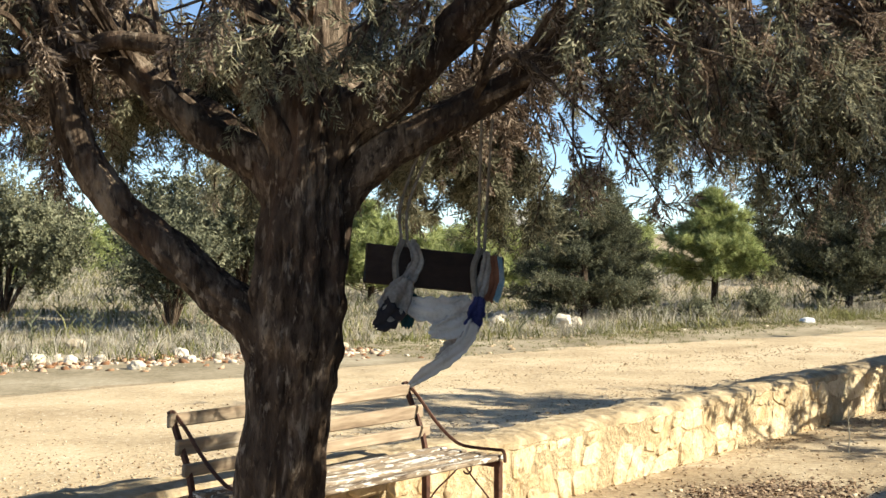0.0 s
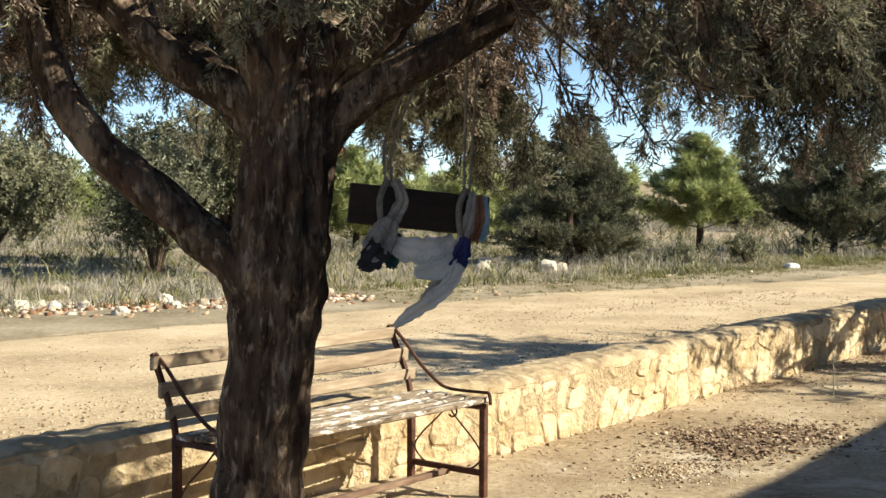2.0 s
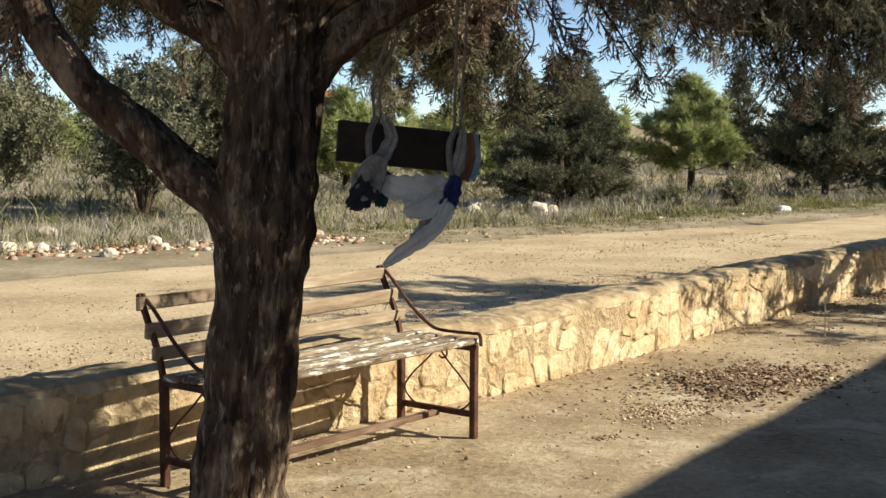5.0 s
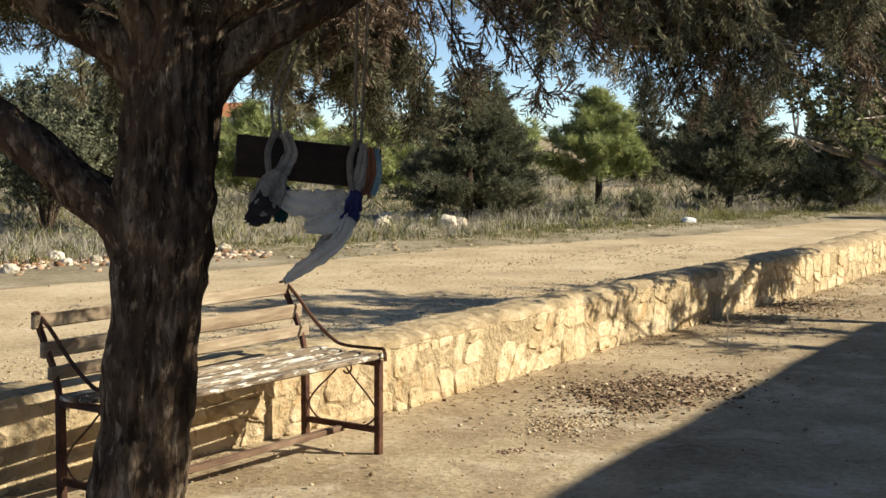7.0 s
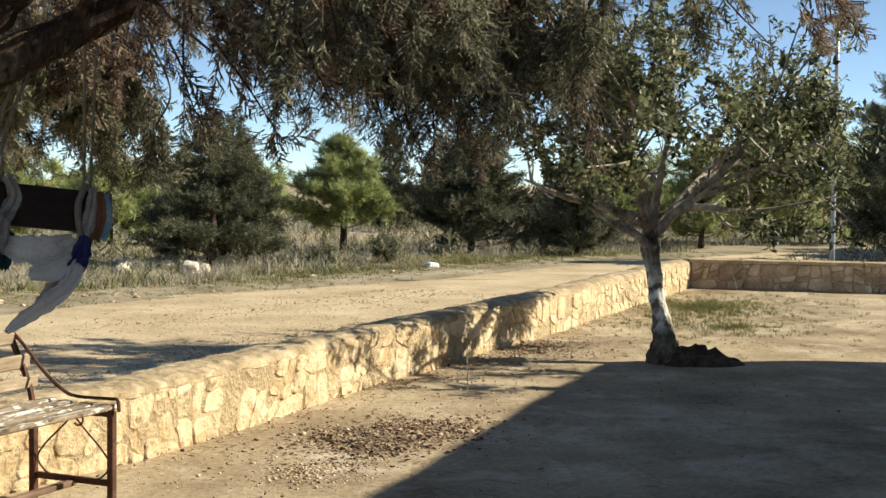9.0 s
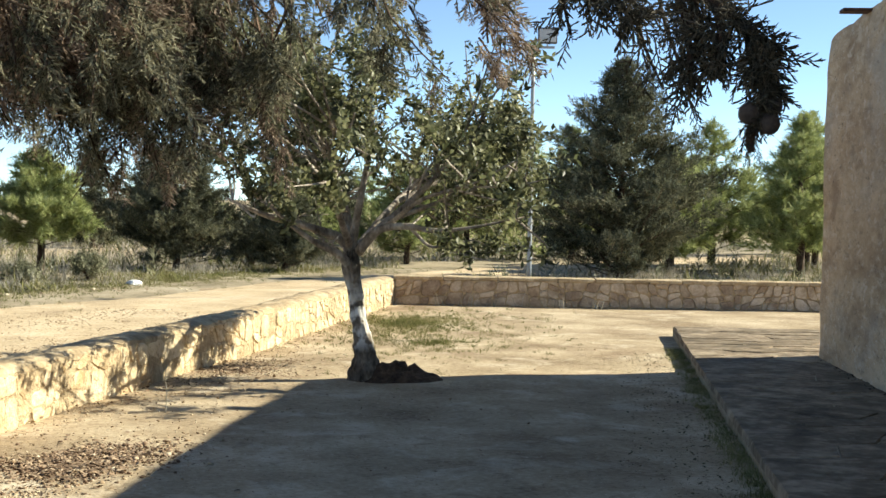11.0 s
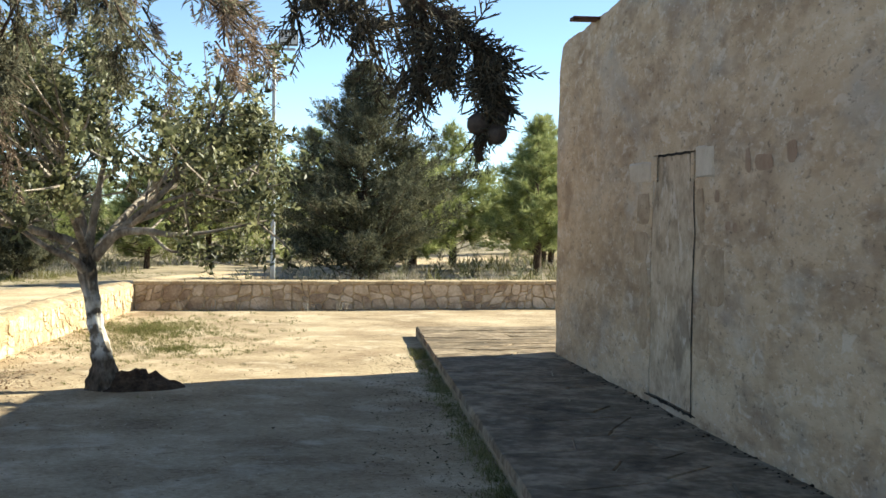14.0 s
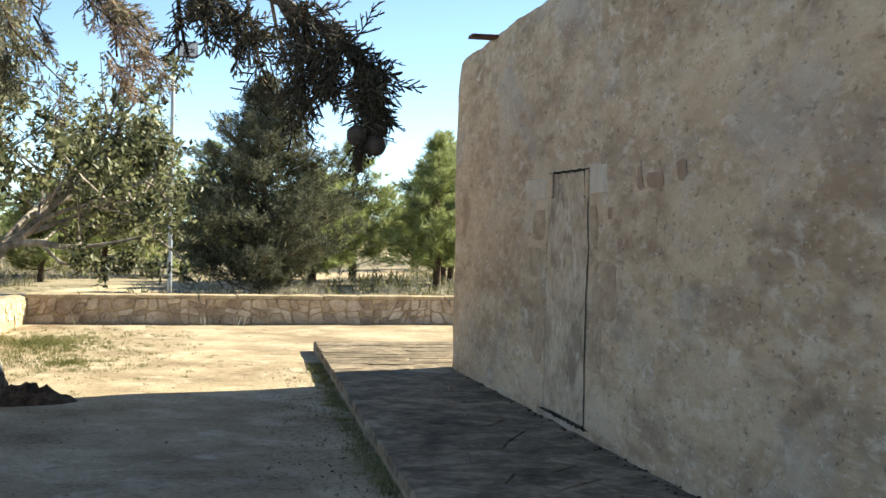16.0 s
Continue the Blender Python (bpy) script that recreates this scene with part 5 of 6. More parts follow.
M_RAG_ORANGE = mat("orange_rag", [(0.16, 0.06, 0.035), (0.34, 0.15, 0.09)], 9, 80, 0.95, 0.4, 0.004, through_light=0.2)
M_RAG_DARK = mat("dark_rag", [(0.020, 0.018, 0.022), (0.05, 0.045, 0.05)], 9, 80, 0.95, 0.4, 0.004)


def cloth(name, points, widths, side, material, parent, seed, label=""):
    """A ragged strip of cloth with folds along a line; side: the way it is wide."""
    L = smooth_line(points, 7)
    w = np.interp(np.linspace(0, 1, len(L)), np.linspace(0, 1, len(widths)), widths)
    side = Vector(side).normalized()
    K, v = 10, []
    for i, p in enumerate(L):
        d = (L[min(i + 1, len(L) - 1)] - L[max(0, i - 1)]).normalized()
        s = (side - d * side.dot(d)).normalized()
        nrm = d.cross(s)
        for k in range(K + 1):
            u = k / K - 0.5
            fold = 0.07 * w[i] * math.sin(k * 1.3 + seed + i * 0.12) + 0.14 * w[i] * noise.noise(Vector((k * 0.6, i * 0.3, seed)))
            edge = 1 + (0.25 * noise.noise(Vector((i * 0.7, seed, u))) if k in (0, K) else 0)
            v.append(p + s * u * w[i] * edge + nrm * fold + d * (0.02 * noise.noise(Vector((k * 1.3, seed, 2))) if i in (0, len(L) - 1) else 0))
    f = [(i * (K + 1) + k, i * (K + 1) + k + 1, (i + 1) * (K + 1) + k + 1, (i + 1) * (K + 1) + k) for i in range(len(L) - 1) for k in range(K)]
    ob = mesh_ob(name, v, f, material, parent, label, smooth=True)
    sol = ob.modifiers.new("thick", "SOLIDIFY")
    sol.thickness = 0.003
    return ob


def swing():
    X = Vector((0.90, 0.43, -0.10)).normalized()      # along the board
    C = Vector((-0.03, 5.22, 1.455))
    Y = Vector((-0.43, 0.90, 0)).normalized()
    Z = X.cross(Y)
    t = thing("tree_swing", "dark swing board on ropes with torn grey and blue rags", "swing")
    m = Matrix((X, Y, Z)).transposed().to_4x4()
    m.translation = C
    bm = bmesh.new()
    box(bm, -0.29, 0.29, -0.012, 0.012, -0.075, 0.075, 0.004, 0.002)
    bm.transform(m)
    part("board", bm, M_BOARD, t)
    P = lambda a, z, d=-0.03: C + X * a + Vector((0, 0, z)) + Y * d
    for a, tx in ((-0.13, -0.02), (0.20, 0.16)):
        for k in (-1, 1):
            v, f = tube([P(a + 0.012 * k, 0.09, 0.0), P(a + 0.016 * k, 0.25, -0.01), Vector((tx + 0.02 * k, 5.07, 2.02))], [0.006] * 3, 6, 5)
            mesh_ob("rope", v, f, M_ROPE, t)
        v, f = tube([P(a - 0.015, 0.10, -0.02), P(a - 0.05, 0.02), P(a - 0.04, -0.08), P(a, -0.12, 0.0), P(a + 0.035, -0.05, 0.03), P(a + 0.01, 0.10, 0.02)], [0.013] * 6, 6, 5)
        mesh_ob("rope", v, f, M_ROPE, t)
    cloth("rag", [P(-0.12, 0.10), P(-0.09, 0.03), P(-0.13, -0.05), P(-0.15, -0.11)], [0.035, 0.055, 0.06, 0.09], X, M_RAG_GREY, t, 1, "grey knotted rag")
    cloth("rag", [P(-0.14, -0.04, -0.05), P(-0.18, -0.11, -0.06), P(-0.215, -0.17, -0.06), P(-0.24, -0.20, -0.06)], [0.05, 0.12, 0.13, 0.07], X, M_RAG_GREY, t, 14, "grey torn rag")
    cloth("rag", [P(-0.19, -0.15, -0.07), P(-0.235, -0.20, -0.07), P(-0.28, -0.235, -0.07)], [0.10, 0.10, 0.03], X, M_RAG_DARK, t, 2, "dark torn rag")
    cloth("rag", [P(-0.12, -0.10), P(-0.125, -0.16), P(-0.13, -0.23)], [0.05, 0.07, 0.04], X, M_RAG_TEAL, t, 3, "teal torn rag")
    cloth("rag", [P(0.21, 0.09), P(0.20, 0.0), P(0.18, -0.08), P(0.16, -0.13)], [0.03, 0.05, 0.055, 0.06], X, M_RAG_GREY, t, 4, "grey knotted rag")
    cloth("rag", [P(0.235, 0.08), P(0.24, -0.02), P(0.215, -0.10)], [0.03, 0.045, 0.04], X, M_RAG_ORANGE, t, 9, "faded orange rag")
    cloth("rag", [P(0.265, 0.075), P(0.272, -0.02), P(0.245, -0.10)], [0.02, 0.028, 0.025], X, M_RAG_SKY, t, 19, "pale blue rag")
    cloth("rag", [P(0.17, -0.09, -0.05), P(0.15, -0.15, -0.06), P(0.12, -0.21, -0.07)], [0.04, 0.075, 0.07], X, M_RAG_BLUE, t, 5, "dark blue rag")
    cloth("rag", [P(-0.15, -0.13, -0.03), P(-0.07, -0.155, -0.05), P(0.03, -0.15, -0.06), P(0.13, -0.10, -0.04)], [0.05, 0.10, 0.11, 0.04], (0, 0.15, 1), M_RAG_WHITE, t, 7, "grey sagging cloth between the ropes")
    cloth("rag", [P(0.11, -0.17, -0.07), P(0.03, -0.215, -0.08), P(-0.06, -0.24, -0.08)], [0.05, 0.09, 0.04], (0, 0.2, 1), M_RAG_WHITE, t, 10, "white torn rag hanging")
    cloth("rag", [P(0.13, -0.19, -0.08), P(0.08, -0.27, -0.09), P(-0.01, -0.34, -0.09), P(-0.09, -0.40, -0.08), P(-0.14, -0.44, -0.08)], [0.05, 0.06, 0.065, 0.05, 0.02], X, M_RAG_WHITE, t, 6, "white torn rag hanging")
    cloth("rag", [P(0.10, -0.22, -0.06), P(0.04, -0.30, -0.06), P(-0.02, -0.34, -0.06)], [0.06, 0.08, 0.04], X, M_RAG_GREY, t, 11, "grey torn rag")


swing()

# ---- near cypress branch with cones ----
def near_branch():
    r = np.random.default_rng(77)
    t = thing("cypress_branch", "dark drooping cypress branch with round woody cones, overhead", "branch")
    TW = [spray(400 + s, 0.13, 0.9, 8, 3) for s in range(6)]
    axes_ = []
    axes_.append([(1.36, 1.93, 2.08), (1.35, 1.74, 1.94), (1.35, 1.61, 1.87), (1.36, 1.54, 1.82), (1.35, 1.51, 1.77), (1.345, 1.51, 1.715)])
    axes_.append([(1.35, 1.74, 1.94), (1.34, 1.68, 1.88), (1.33, 1.65, 1.83), (1.32, 1.63, 1.78)])
    axes_.append([(1.35, 1.61, 1.87), (1.34, 1.59, 1.83), (1.33, 1.58, 1.80)])
    axes_.append([(1.36, 1.93, 2.08), (1.35, 1.95, 2.03), (1.34, 1.92, 1.99), (1.33, 1.86, 1.94), (1.32, 1.80, 1.89), (1.31, 1.76, 1.86)])
    axes_.append([(1.35, 1.95, 2.03), (1.32, 1.92, 1.98), (1.30, 1.87, 1.94), (1.29, 1.83, 1.90)])
    axes_.append([(1.34, 1.78, 1.95), (1.35, 1.68, 1.90), (1.34, 1.64, 1.84)])
    axes_.append([(1.45, 2.45, 2.35), (1.40, 2.20, 2.20), (1.36, 1.93, 2.08)])
    axes_.append([(1.345, 1.51, 1.715), (1.337, 1.52, 1.685), (1.340, 1.52, 1.665)])
    axes_.append([(1.357, 1.84, 1.995), (1.369, 1.84, 1.91), (1.391, 1.84, 1.842), (1.43, 1.84, 1.775)])
    axes_.append([(1.234, 1.84, 1.973), (1.24, 1.84, 1.907), (1.254, 1.84, 1.849)])
    axes_.append([(1.4, 1.84, 1.983), (1.423, 1.84, 1.897), (1.457, 1.84, 1.82), (1.487, 1.84, 1.746)])
    pos, way, sc = [], [], []
    for i, a in enumerate(axes_):
        v, f = tube(a, [0.0035, 0.003, 0.002] if i > 7 else [0.009, 0.007, 0.005, 0.004, 0.003][:max(2, min(5, len(a)))], 6, 5)
        mesh_ob("stem", v, f, M_BARK, t)
        L = smooth_line(a, 10)
        if i == 6:
            continue
        n0 = 2 if i == 7 else int(len(L) * 0.28)
        for k in range(n0, len(L)):
            for _ in range(k % 2 if i > 7 else 1 if i == 7 else (7 if k > len(L) * 0.55 else 3) if i == 0 else 2):
                d = (L[k] - L[k - 1]).normalized()
                pos.append(L[k] + Vector(r.normal(0, 0.006, 3)))
                way.append(d * 0.8 + Vector(r.normal(0, 0.5, 3)) + Vector((0, 0, -0.2)))
                sc.append(r.uniform(0.28, 0.58) * (0.4 if i == 7 else 0.6 if i == 0 and k > len(L) * 0.8 else 1))
    n = len(pos)
    soup("crown", TW, r.integers(0, 6, n), frames(np.array(pos), np.array(way), np.array(sc), r), M_NEAR, t, "scale-clad cypress twigs, coloured dark as in shade")
    for k, (p, rad) in enumerate((((1.328, 1.512, 1.716), 0.0150), ((1.348, 1.497, 1.703), 0.0150), ((1.355, 1.50, 1.726), 0.014))):
        bm = bmesh.new()
        bmesh.ops.create_icosphere(bm, subdivisions=3, radius=rad)
        for q in bm.verts:
            c = noise.cell(q.co.normalized() * 1.9 + Vector((k, 0, 0)))
            q.co *= 1 + 0.05 * c + 0.03 * noise.noise(q.co * 160)
        bmesh.ops.translate(bm, verts=bm.verts, vec=p)
        part("cone", bm, M_CONE, t, "round grey-brown woody cone", smooth=True)


M_CONE = mat("woody_cone", [(0.035, 0.026, 0.021), (0.085, 0.066, 0.054)], 30, 120, 0.85, 0.5, 0.003)
near_branch()

# ---- floodlight pole ----
def flood_pole():
    x, y = 12.2, 20.1
    t = thing("floodlight_pole", "galvanised pole with a square floodlight and short crossbar", "lamp post", at=(x, y, 0), rz=-30)
    v, f = tube([(0, 0, -0.1), (0, 0, 2), (0, 0, 4.28)], [0.045, 0.038, 0.032], 12, 3)
    mesh_ob("pole", v, f, M_GALV, t, smooth=True)
    bm = bmesh.new()
    box(bm, -0.36, 0.36, -0.02, 0.02, 4.25, 4.29, 0.004)
    part("crossbar", bm, M_GALV, t)
    bm = bmesh.new()
    box(bm, 0.07, 0.40, -0.06, 0.04, 4.33, 4.60, 0.012)
    fl = part("floodlight", bm, mat("dark_housing", [(0.06, 0.06, 0.06), (0.12, 0.12, 0.12)], 5, 60, 0.5, 0.1), t, "dark square floodlight housing")
    bm = bmesh.new()
    box(bm, 0.095, 0.375, -0.068, -0.058, 4.355, 4.575, 0.004)
    part("glass", bm, mat("lamp_glass", [(0.42, 0.44, 0.45), (0.58, 0.60, 0.60)], 6, 60, 0.2, 0.05, 0.002, spec=0.5), fl, "pale reflector behind glass")
    bm = bmesh.new()
    box(bm, 0.22, 0.25, -0.03, 0.03, 4.27, 4.34, 0.003)
    part("bracket", bm, M_GALV, t)


flood_pole()

# ---- chapel details ----
bm = bmesh.new()
box(bm, 1.62, 1.80, -0.22, 0.6, 3.315, 3.345, 0.004, 0.004)
bm.transform(CH)
tagged(part("roof_plank", bm, M_RUST), "weathered reddish plank jutting over the chapel's roof edge", "plank")
M_LINTEL = mat("pale_block", [(0.50, 0.41, 0.31), (0.66, 0.565, 0.445)], 4, 30, 0.9, 0.6, 0.008, spec=0.1)
for x0, x1, z0, z1 in ((2.98, 3.62, 1.79, 2.00), (4.74, 5.16, 1.81, 2.06)):
    bm = bmesh.new()
    y0 = face_y((x0 + x1) / 2, (z0 + z1) / 2)
    box(bm, x0, x1, y0 - 0.012, y0 + 0.08, z0, z1, 0.030, 0.012)
    ob = part("lintel_block", bm, M_LINTEL, chapel, "pale dressed stone beside the doorway")
for x0, x1 in ((DOOR_X0 + 0.002, DOOR_X0 + 0.13), (DOOR_X1 - 0.09, DOOR_X1 - 0.012)):
    bm = bmesh.new()
    box(bm, x0, x1, 0.0, 0.10, 1.83, DOOR_Z1 + 0.004, 0.006, 0.004)
    part("doorway_shoulder", bm, M_PLASTER, chapel)

M_SMEAR = mat("faded_red_paint", [(0.29, 0.19, 0.125), (0.40, 0.275, 0.185)], 14, 60, 0.95, 0.4, 0.004)
sm = random.Random(4)
for x, z, w, h in ((5.78, 1.92, 0.05, 0.12), (6.05, 1.90, 0.15, 0.08), (6.50, 1.95, 0.08, 0.10), (5.22, 1.70, 0.05, 0.07), (5.44, 1.51, 0.05, 0.05), (5.58, 1.50, 0.04, 0.05)):
    v, f = [], []
    for k in range(14):
        a = 2 * math.pi * k / 14
        c, q = math.cos(a), math.sin(a)
        u = (w * math.copysign(abs(c) ** 0.55, c) * sm.uniform(0.85, 1.1), h * math.copysign(abs(q) ** 0.55, q) * sm.uniform(0.85, 1.1) / 1.6)
        v.append((x + u[0], face_y(x + u[0], z + u[1]) - 0.004, z + u[1]))
    v.append((x, face_y(x, z) - 0.004, z))
    f = [(k, (k + 1) % 14, 14) for k in range(14)]
    mesh_ob("paint_smear", v, f, M_SMEAR, chapel, "faded reddish paint smear")
M_JAMB = mat("brown_jamb_stone", [(0.30, 0.21, 0.138), (0.43, 0.318, 0.212), (0.53, 0.41, 0.288)], 5, 22, 0.92, 0.9, 0.02, spec=0.1)
layer(M_JAMB, ((9, 0.56, 0.66, (0.60, 0.51, 0.40), 0.5, 0.4), (26, 0.60, 0.68, (0.15, 0.11, 0.08), 0.5, 0.2)), (0.5, 1, 1))
for x, z, w, h in ((3.42, 1.62, 0.17, 0.13), (3.38, 1.32, 0.20, 0.12), (3.48, 0.86, 0.12, 0.34), (4.86, 1.60, 0.08, 0.16), (5.12, 1.18, 0.26, 0.20), (4.92, 0.78, 0.15, 0.18)):
    v, f = [], []
    for k in range(20):
        a = 2 * math.pi * k / 20
        c, q = math.cos(a), math.sin(a)
        px, pz = x + w * math.copysign(abs(c) ** 0.4, c) * sm.uniform(0.92, 1.06), z + h * math.copysign(abs(q) ** 0.4, q) * sm.uniform(0.92, 1.06)
        v += [(px, face_y(px, pz) + 0.02, pz), (px + (x - px) * 0.04, face_y(px, pz) - 0.004, pz + (z - pz) * 0.04)]
    v.append((x, face_y(x, z) - 0.005, z))
    for k in range(20):
        j = (k + 1) % 20
        f += [(2 * k, 2 * j, 2 * j + 1, 2 * k + 1), (2 * k + 1, 2 * j + 1, 40)]
    mesh_ob("jamb_stone", v, f, M_JAMB, chapel, "brownish dressed stone beside the doorway")

# ---- far houses ----
def house(az, dist, w, h, roof, label, seed):
    x, y = math.sin(radians(az)) * dist, math.cos(radians(az)) * dist
    t = thing("house", label, "house", group="far houses", at=(x, y, 0), rz=-az)
    bm = bmesh.new()
    box(bm, -w / 2, w / 2, -3, 3, -0.5, h)
    part("wall", bm, M_HOUSE, t)
    bm = bmesh.new()
    if roof:
        v = [bm.verts.new(p) for p in ((-w / 2 - 0.4, -3.4, h), (w / 2 + 0.4, -3.4, h), (w / 2 + 0.4, 3.4, h), (-w / 2 - 0.4, 3.4, h), (-w / 2 + 1, 0, h + 2.0), (w / 2 - 1, 0, h + 2.0))]
        for q in ((0, 1, 5, 4), (2, 3, 4, 5), (0, 4, 3), (1, 2, 5), (3, 2, 1, 0)):
            bm.faces.new([v[i] for i in q])
        part("roof", bm, M_TILE, t, "orange tiled roof")
    else:
        box(bm, -w / 2 - 0.15, w / 2 + 0.15, -3.15, 3.15, h, h + 0.4)
        part("roof", bm, M_HOUSE, t)
    n = max(2, int(w / 3))
    for i in range(n):
        for z in ([1.0, 3.8] if h > 5 else [1.0]):
            bm = bmesh.new()
            cx = -w / 2 + (i + 0.5) * w / n
            box(bm, cx - 0.55, cx + 0.55, -3.05, -2.9, z, z + 1.3)
            part("window", bm, M_PANE, t)


M_HOUSE = mat("white_render", [(0.58, 0.56, 0.52), (0.78, 0.76, 0.72)], 0.5, 4, 0.9, 0.1)
M_TILE = mat("orange_tile", [(0.32, 0.12, 0.06), (0.48, 0.20, 0.10)], 0.5, 5, 0.85, 0.2)
M_PANE = mat("dark_pane", [(0.03, 0.035, 0.04), (0.06, 0.07, 0.08)], 0.5, 4, 0.2, 0)
house(-4.6, 190, 12, 3.9, True, "white house with orange tiled roof far off", 1)
house(2.8, 230, 9, 4.9, False, "white flat-roofed house far off behind trees", 2)
house(4.2, 260, 11, 5.0, False, "low white flat-roofed house far off", 3)
house(11.0, 330, 14, 4.0, False, "low white flat-roofed house far off", 4)

# ---- rocks, rubble, litter ----
PEB = [pebble(500 + s) for s in range(6)]
def rock(x, y, s, seed, material, label, squash=0.7, group="white rocks beside the track"):
    bm = bmesh.new()
    bmesh.ops.create_icosphere(bm, subdivisions=3, radius=0.5)
    for q in bm.verts:
        c = q.co.normalized()
        q.co = Vector((c.x, c.y * 0.8, c.z * squash)) * (0.5 + 0.14 * noise.noise(c * 1.6 + Vector((seed, 0, 0))) + 0.06 * noise.noise(c * 4 + Vector((0, seed, 0)))) * s
    ob = part("rock", bm, material)
    ob.matrix_world = pose(x, y, ground_z(x, y) + s * squash * 0.28, 0, 0, seed * 47)
    return tagged(ob, label, "rock", group=group)


for i, (x, y, s) in enumerate(((0.92, 23.1, 0.32), (1.75, 24.6, 0.30), (2.03, 23.2, 0.40), (1.25, 24.8, 0.32), (1.05, 24.6, 0.34), (2.3, 23.5, 0.27), (1.5, 24.9, 0.3))):
    rock(x, y, s, i + 1, M_WHITESTONE, "pale limestone rock on the grassy verge")
for i, (x, y, s) in enumerate(((-4.82, 16.1, 0.26), (-4.45, 16.3, 0.2), (-4.1, 16.35, 0.18), (-3.5, 15.6, 0.2), (-3.3, 17.2, 0.22), (-3.05, 16.5, 0.18), (-5.3, 16.0, 0.24), (-2.8, 17.0, 0.16), (-4.9, 18.2, 0.26), (-1.35, 18.4, 0.2))):
    rock(x, y, s, i + 20, M_WHITESTONE, "small pale stone in the reddish bank", group="stones in the bank")


def strew(name, label, n, place, size, material, seed, templates=PEB, flat=1.0, category="gravel", sink=0.15, base=0.0, rise=0.0):
    r = np.random.default_rng(seed)
    pos, sc = [], []
    while len(pos) < n:
        x, y = place(r)
        s = size[0] + (size[1] - size[0]) * r.random() ** 3
        pos.append((x, y, (base or ground_z(x, y)) + rise + s * 0.2 * flat - s * sink))
        sc.append(s)
    pos, sc = np.array(pos), np.array(sc)
    m = frames(pos, r.normal(0, 0.25, (n, 3)) + [0, 0, 1], sc, r)
    return tagged(soup(name, templates, r.integers(0, len(templates), n), m, material), label, category, kind="stuff")


def disc(cx, cy, rx, ry, rot=0.0):
    def go(r):
        a, q = r.uniform(0, 6.283), abs(r.normal(0, 0.5))
        x, y = math.cos(a) * q * rx, math.sin(a) * q * ry
        return cx + x * math.cos(rot) - y * math.sin(rot), cy + x * math.sin(rot) + y * math.cos(rot)
    return go


def band(pts, w):
    """Places along a line, to both sides."""
    P = [Vector(p) for p in pts]
    ls = np.array([(b - a).length for a, b in zip(P, P[1:])])
    def go(r):
        i = int(r.choice(len(ls), p=ls / ls.sum()))
        d = (P[i + 1] - P[i]).normalized()
        p = P[i].lerp(P[i + 1], r.random()) + Vector((-d.y, d.x)) * r.normal(0, w)
        return p.x, p.y
    return go


CHIP = [(np.array([(-0.5, -0.2, 0), (0.1, -0.35, 0.06), (0.5, 0.1, 0.0), (-0.1, 0.35, 0.05)]), np.array([(0, 1, 2), (0, 2, 3)])), (np.array([(-0.5, 0, 0), (0, -0.15, 0.08), (0.5, 0.05, 0.03), (0, 0.2, 0.0)]), np.array([(0, 1, 2), (0, 2, 3)]))]
strew("rubble", "brown rubble and small stones on the yard", 900, disc(2.0, 8.25, 0.85, 0.50, 0.75), (0.008, 0.05), M_PEBBLE, 61)
strew("clods", "dark brown crumbled earth on the yard", 5200, disc(1.98, 8.28, 0.80, 0.46, 0.75), (0.008, 0.045), mat("brown_clods", [(0.10, 0.064, 0.042), (0.19, 0.125, 0.082), (0.30, 0.21, 0.145)], 6, 40, 0.95, 0.3, 0.004, island=0.6, spec=0.1), 81, category="earth")
strew("gravel", "gritty pale stones beside the rubble", 1500, disc(1.35, 7.35, 0.45, 0.30, 0.75), (0.006, 0.030), M_PEBBLE, 82)
strew("clods", "dark tuft of dry earth and weeds", 260, disc(0.93, 6.72, 0.10, 0.05, 0.4), (0.008, 0.03), M_LITTER, 83, category="earth")
strew("leaf_litter", "leaf litter in the carob's shade by the wall", 3600, disc(4.3, 12.2, 1.3, 0.7, 0.9), (0.015, 0.05), M_LITTER, 84, CHIP, category="leaf litter", sink=-0.05)
strew("leaf_litter", "dry brown leaf litter on the yard", 3000, disc(1.95, 8.2, 0.95, 0.58, 0.75), (0.02, 0.05), M_LITTER, 62, CHIP, category="leaf litter", sink=-0.05)
strew("leaf_litter", "dry brown leaf litter along the wall's foot", 1800, band([wall_at(s, -0.12, 0)[:2] for s in (4, 8, 12, 16, 19)], 0.12), (0.015, 0.05), M_LITTER, 63, CHIP, category="leaf litter", sink=-0.05)
strew("gravel", "fine gravel strewn over the yard", 9000, lambda r: (r.uniform(-0.5, 9), r.uniform(4.5, 18)), (0.004, 0.017), M_PEBBLE, 64)
strew("gravel", "compacted gravel on the sand track", 24000, band([(-4, 6.5), (0, 10.5), (2.5, 13.8), (6, 18.5)], 1.5), (0.008, 0.030), M_PEBBLE, 65, rise=0.019)
strew("rubble", "reddish stony bank beside the track", 2600, band([(-7.5, 13.6), (-4.5, 16.2), (-3.0, 16.9), (-0.8, 18.2)], 0.38), (0.03, 0.16), mat("reddish_stones", [(0.22, 0.11, 0.06), (0.42, 0.27, 0.17), (0.62, 0.52, 0.42)], 3, 20, 0.9, 0.3, 0.01, island=0.7, spec=0.1), 66)
strew("rubble", "small pale stones on the verge", 500, band([(-0.8, 18.4), (2.5, 22.5), (6.5, 24.5)], 0.8), (0.03, 0.13), M_PEBBLE, 67)
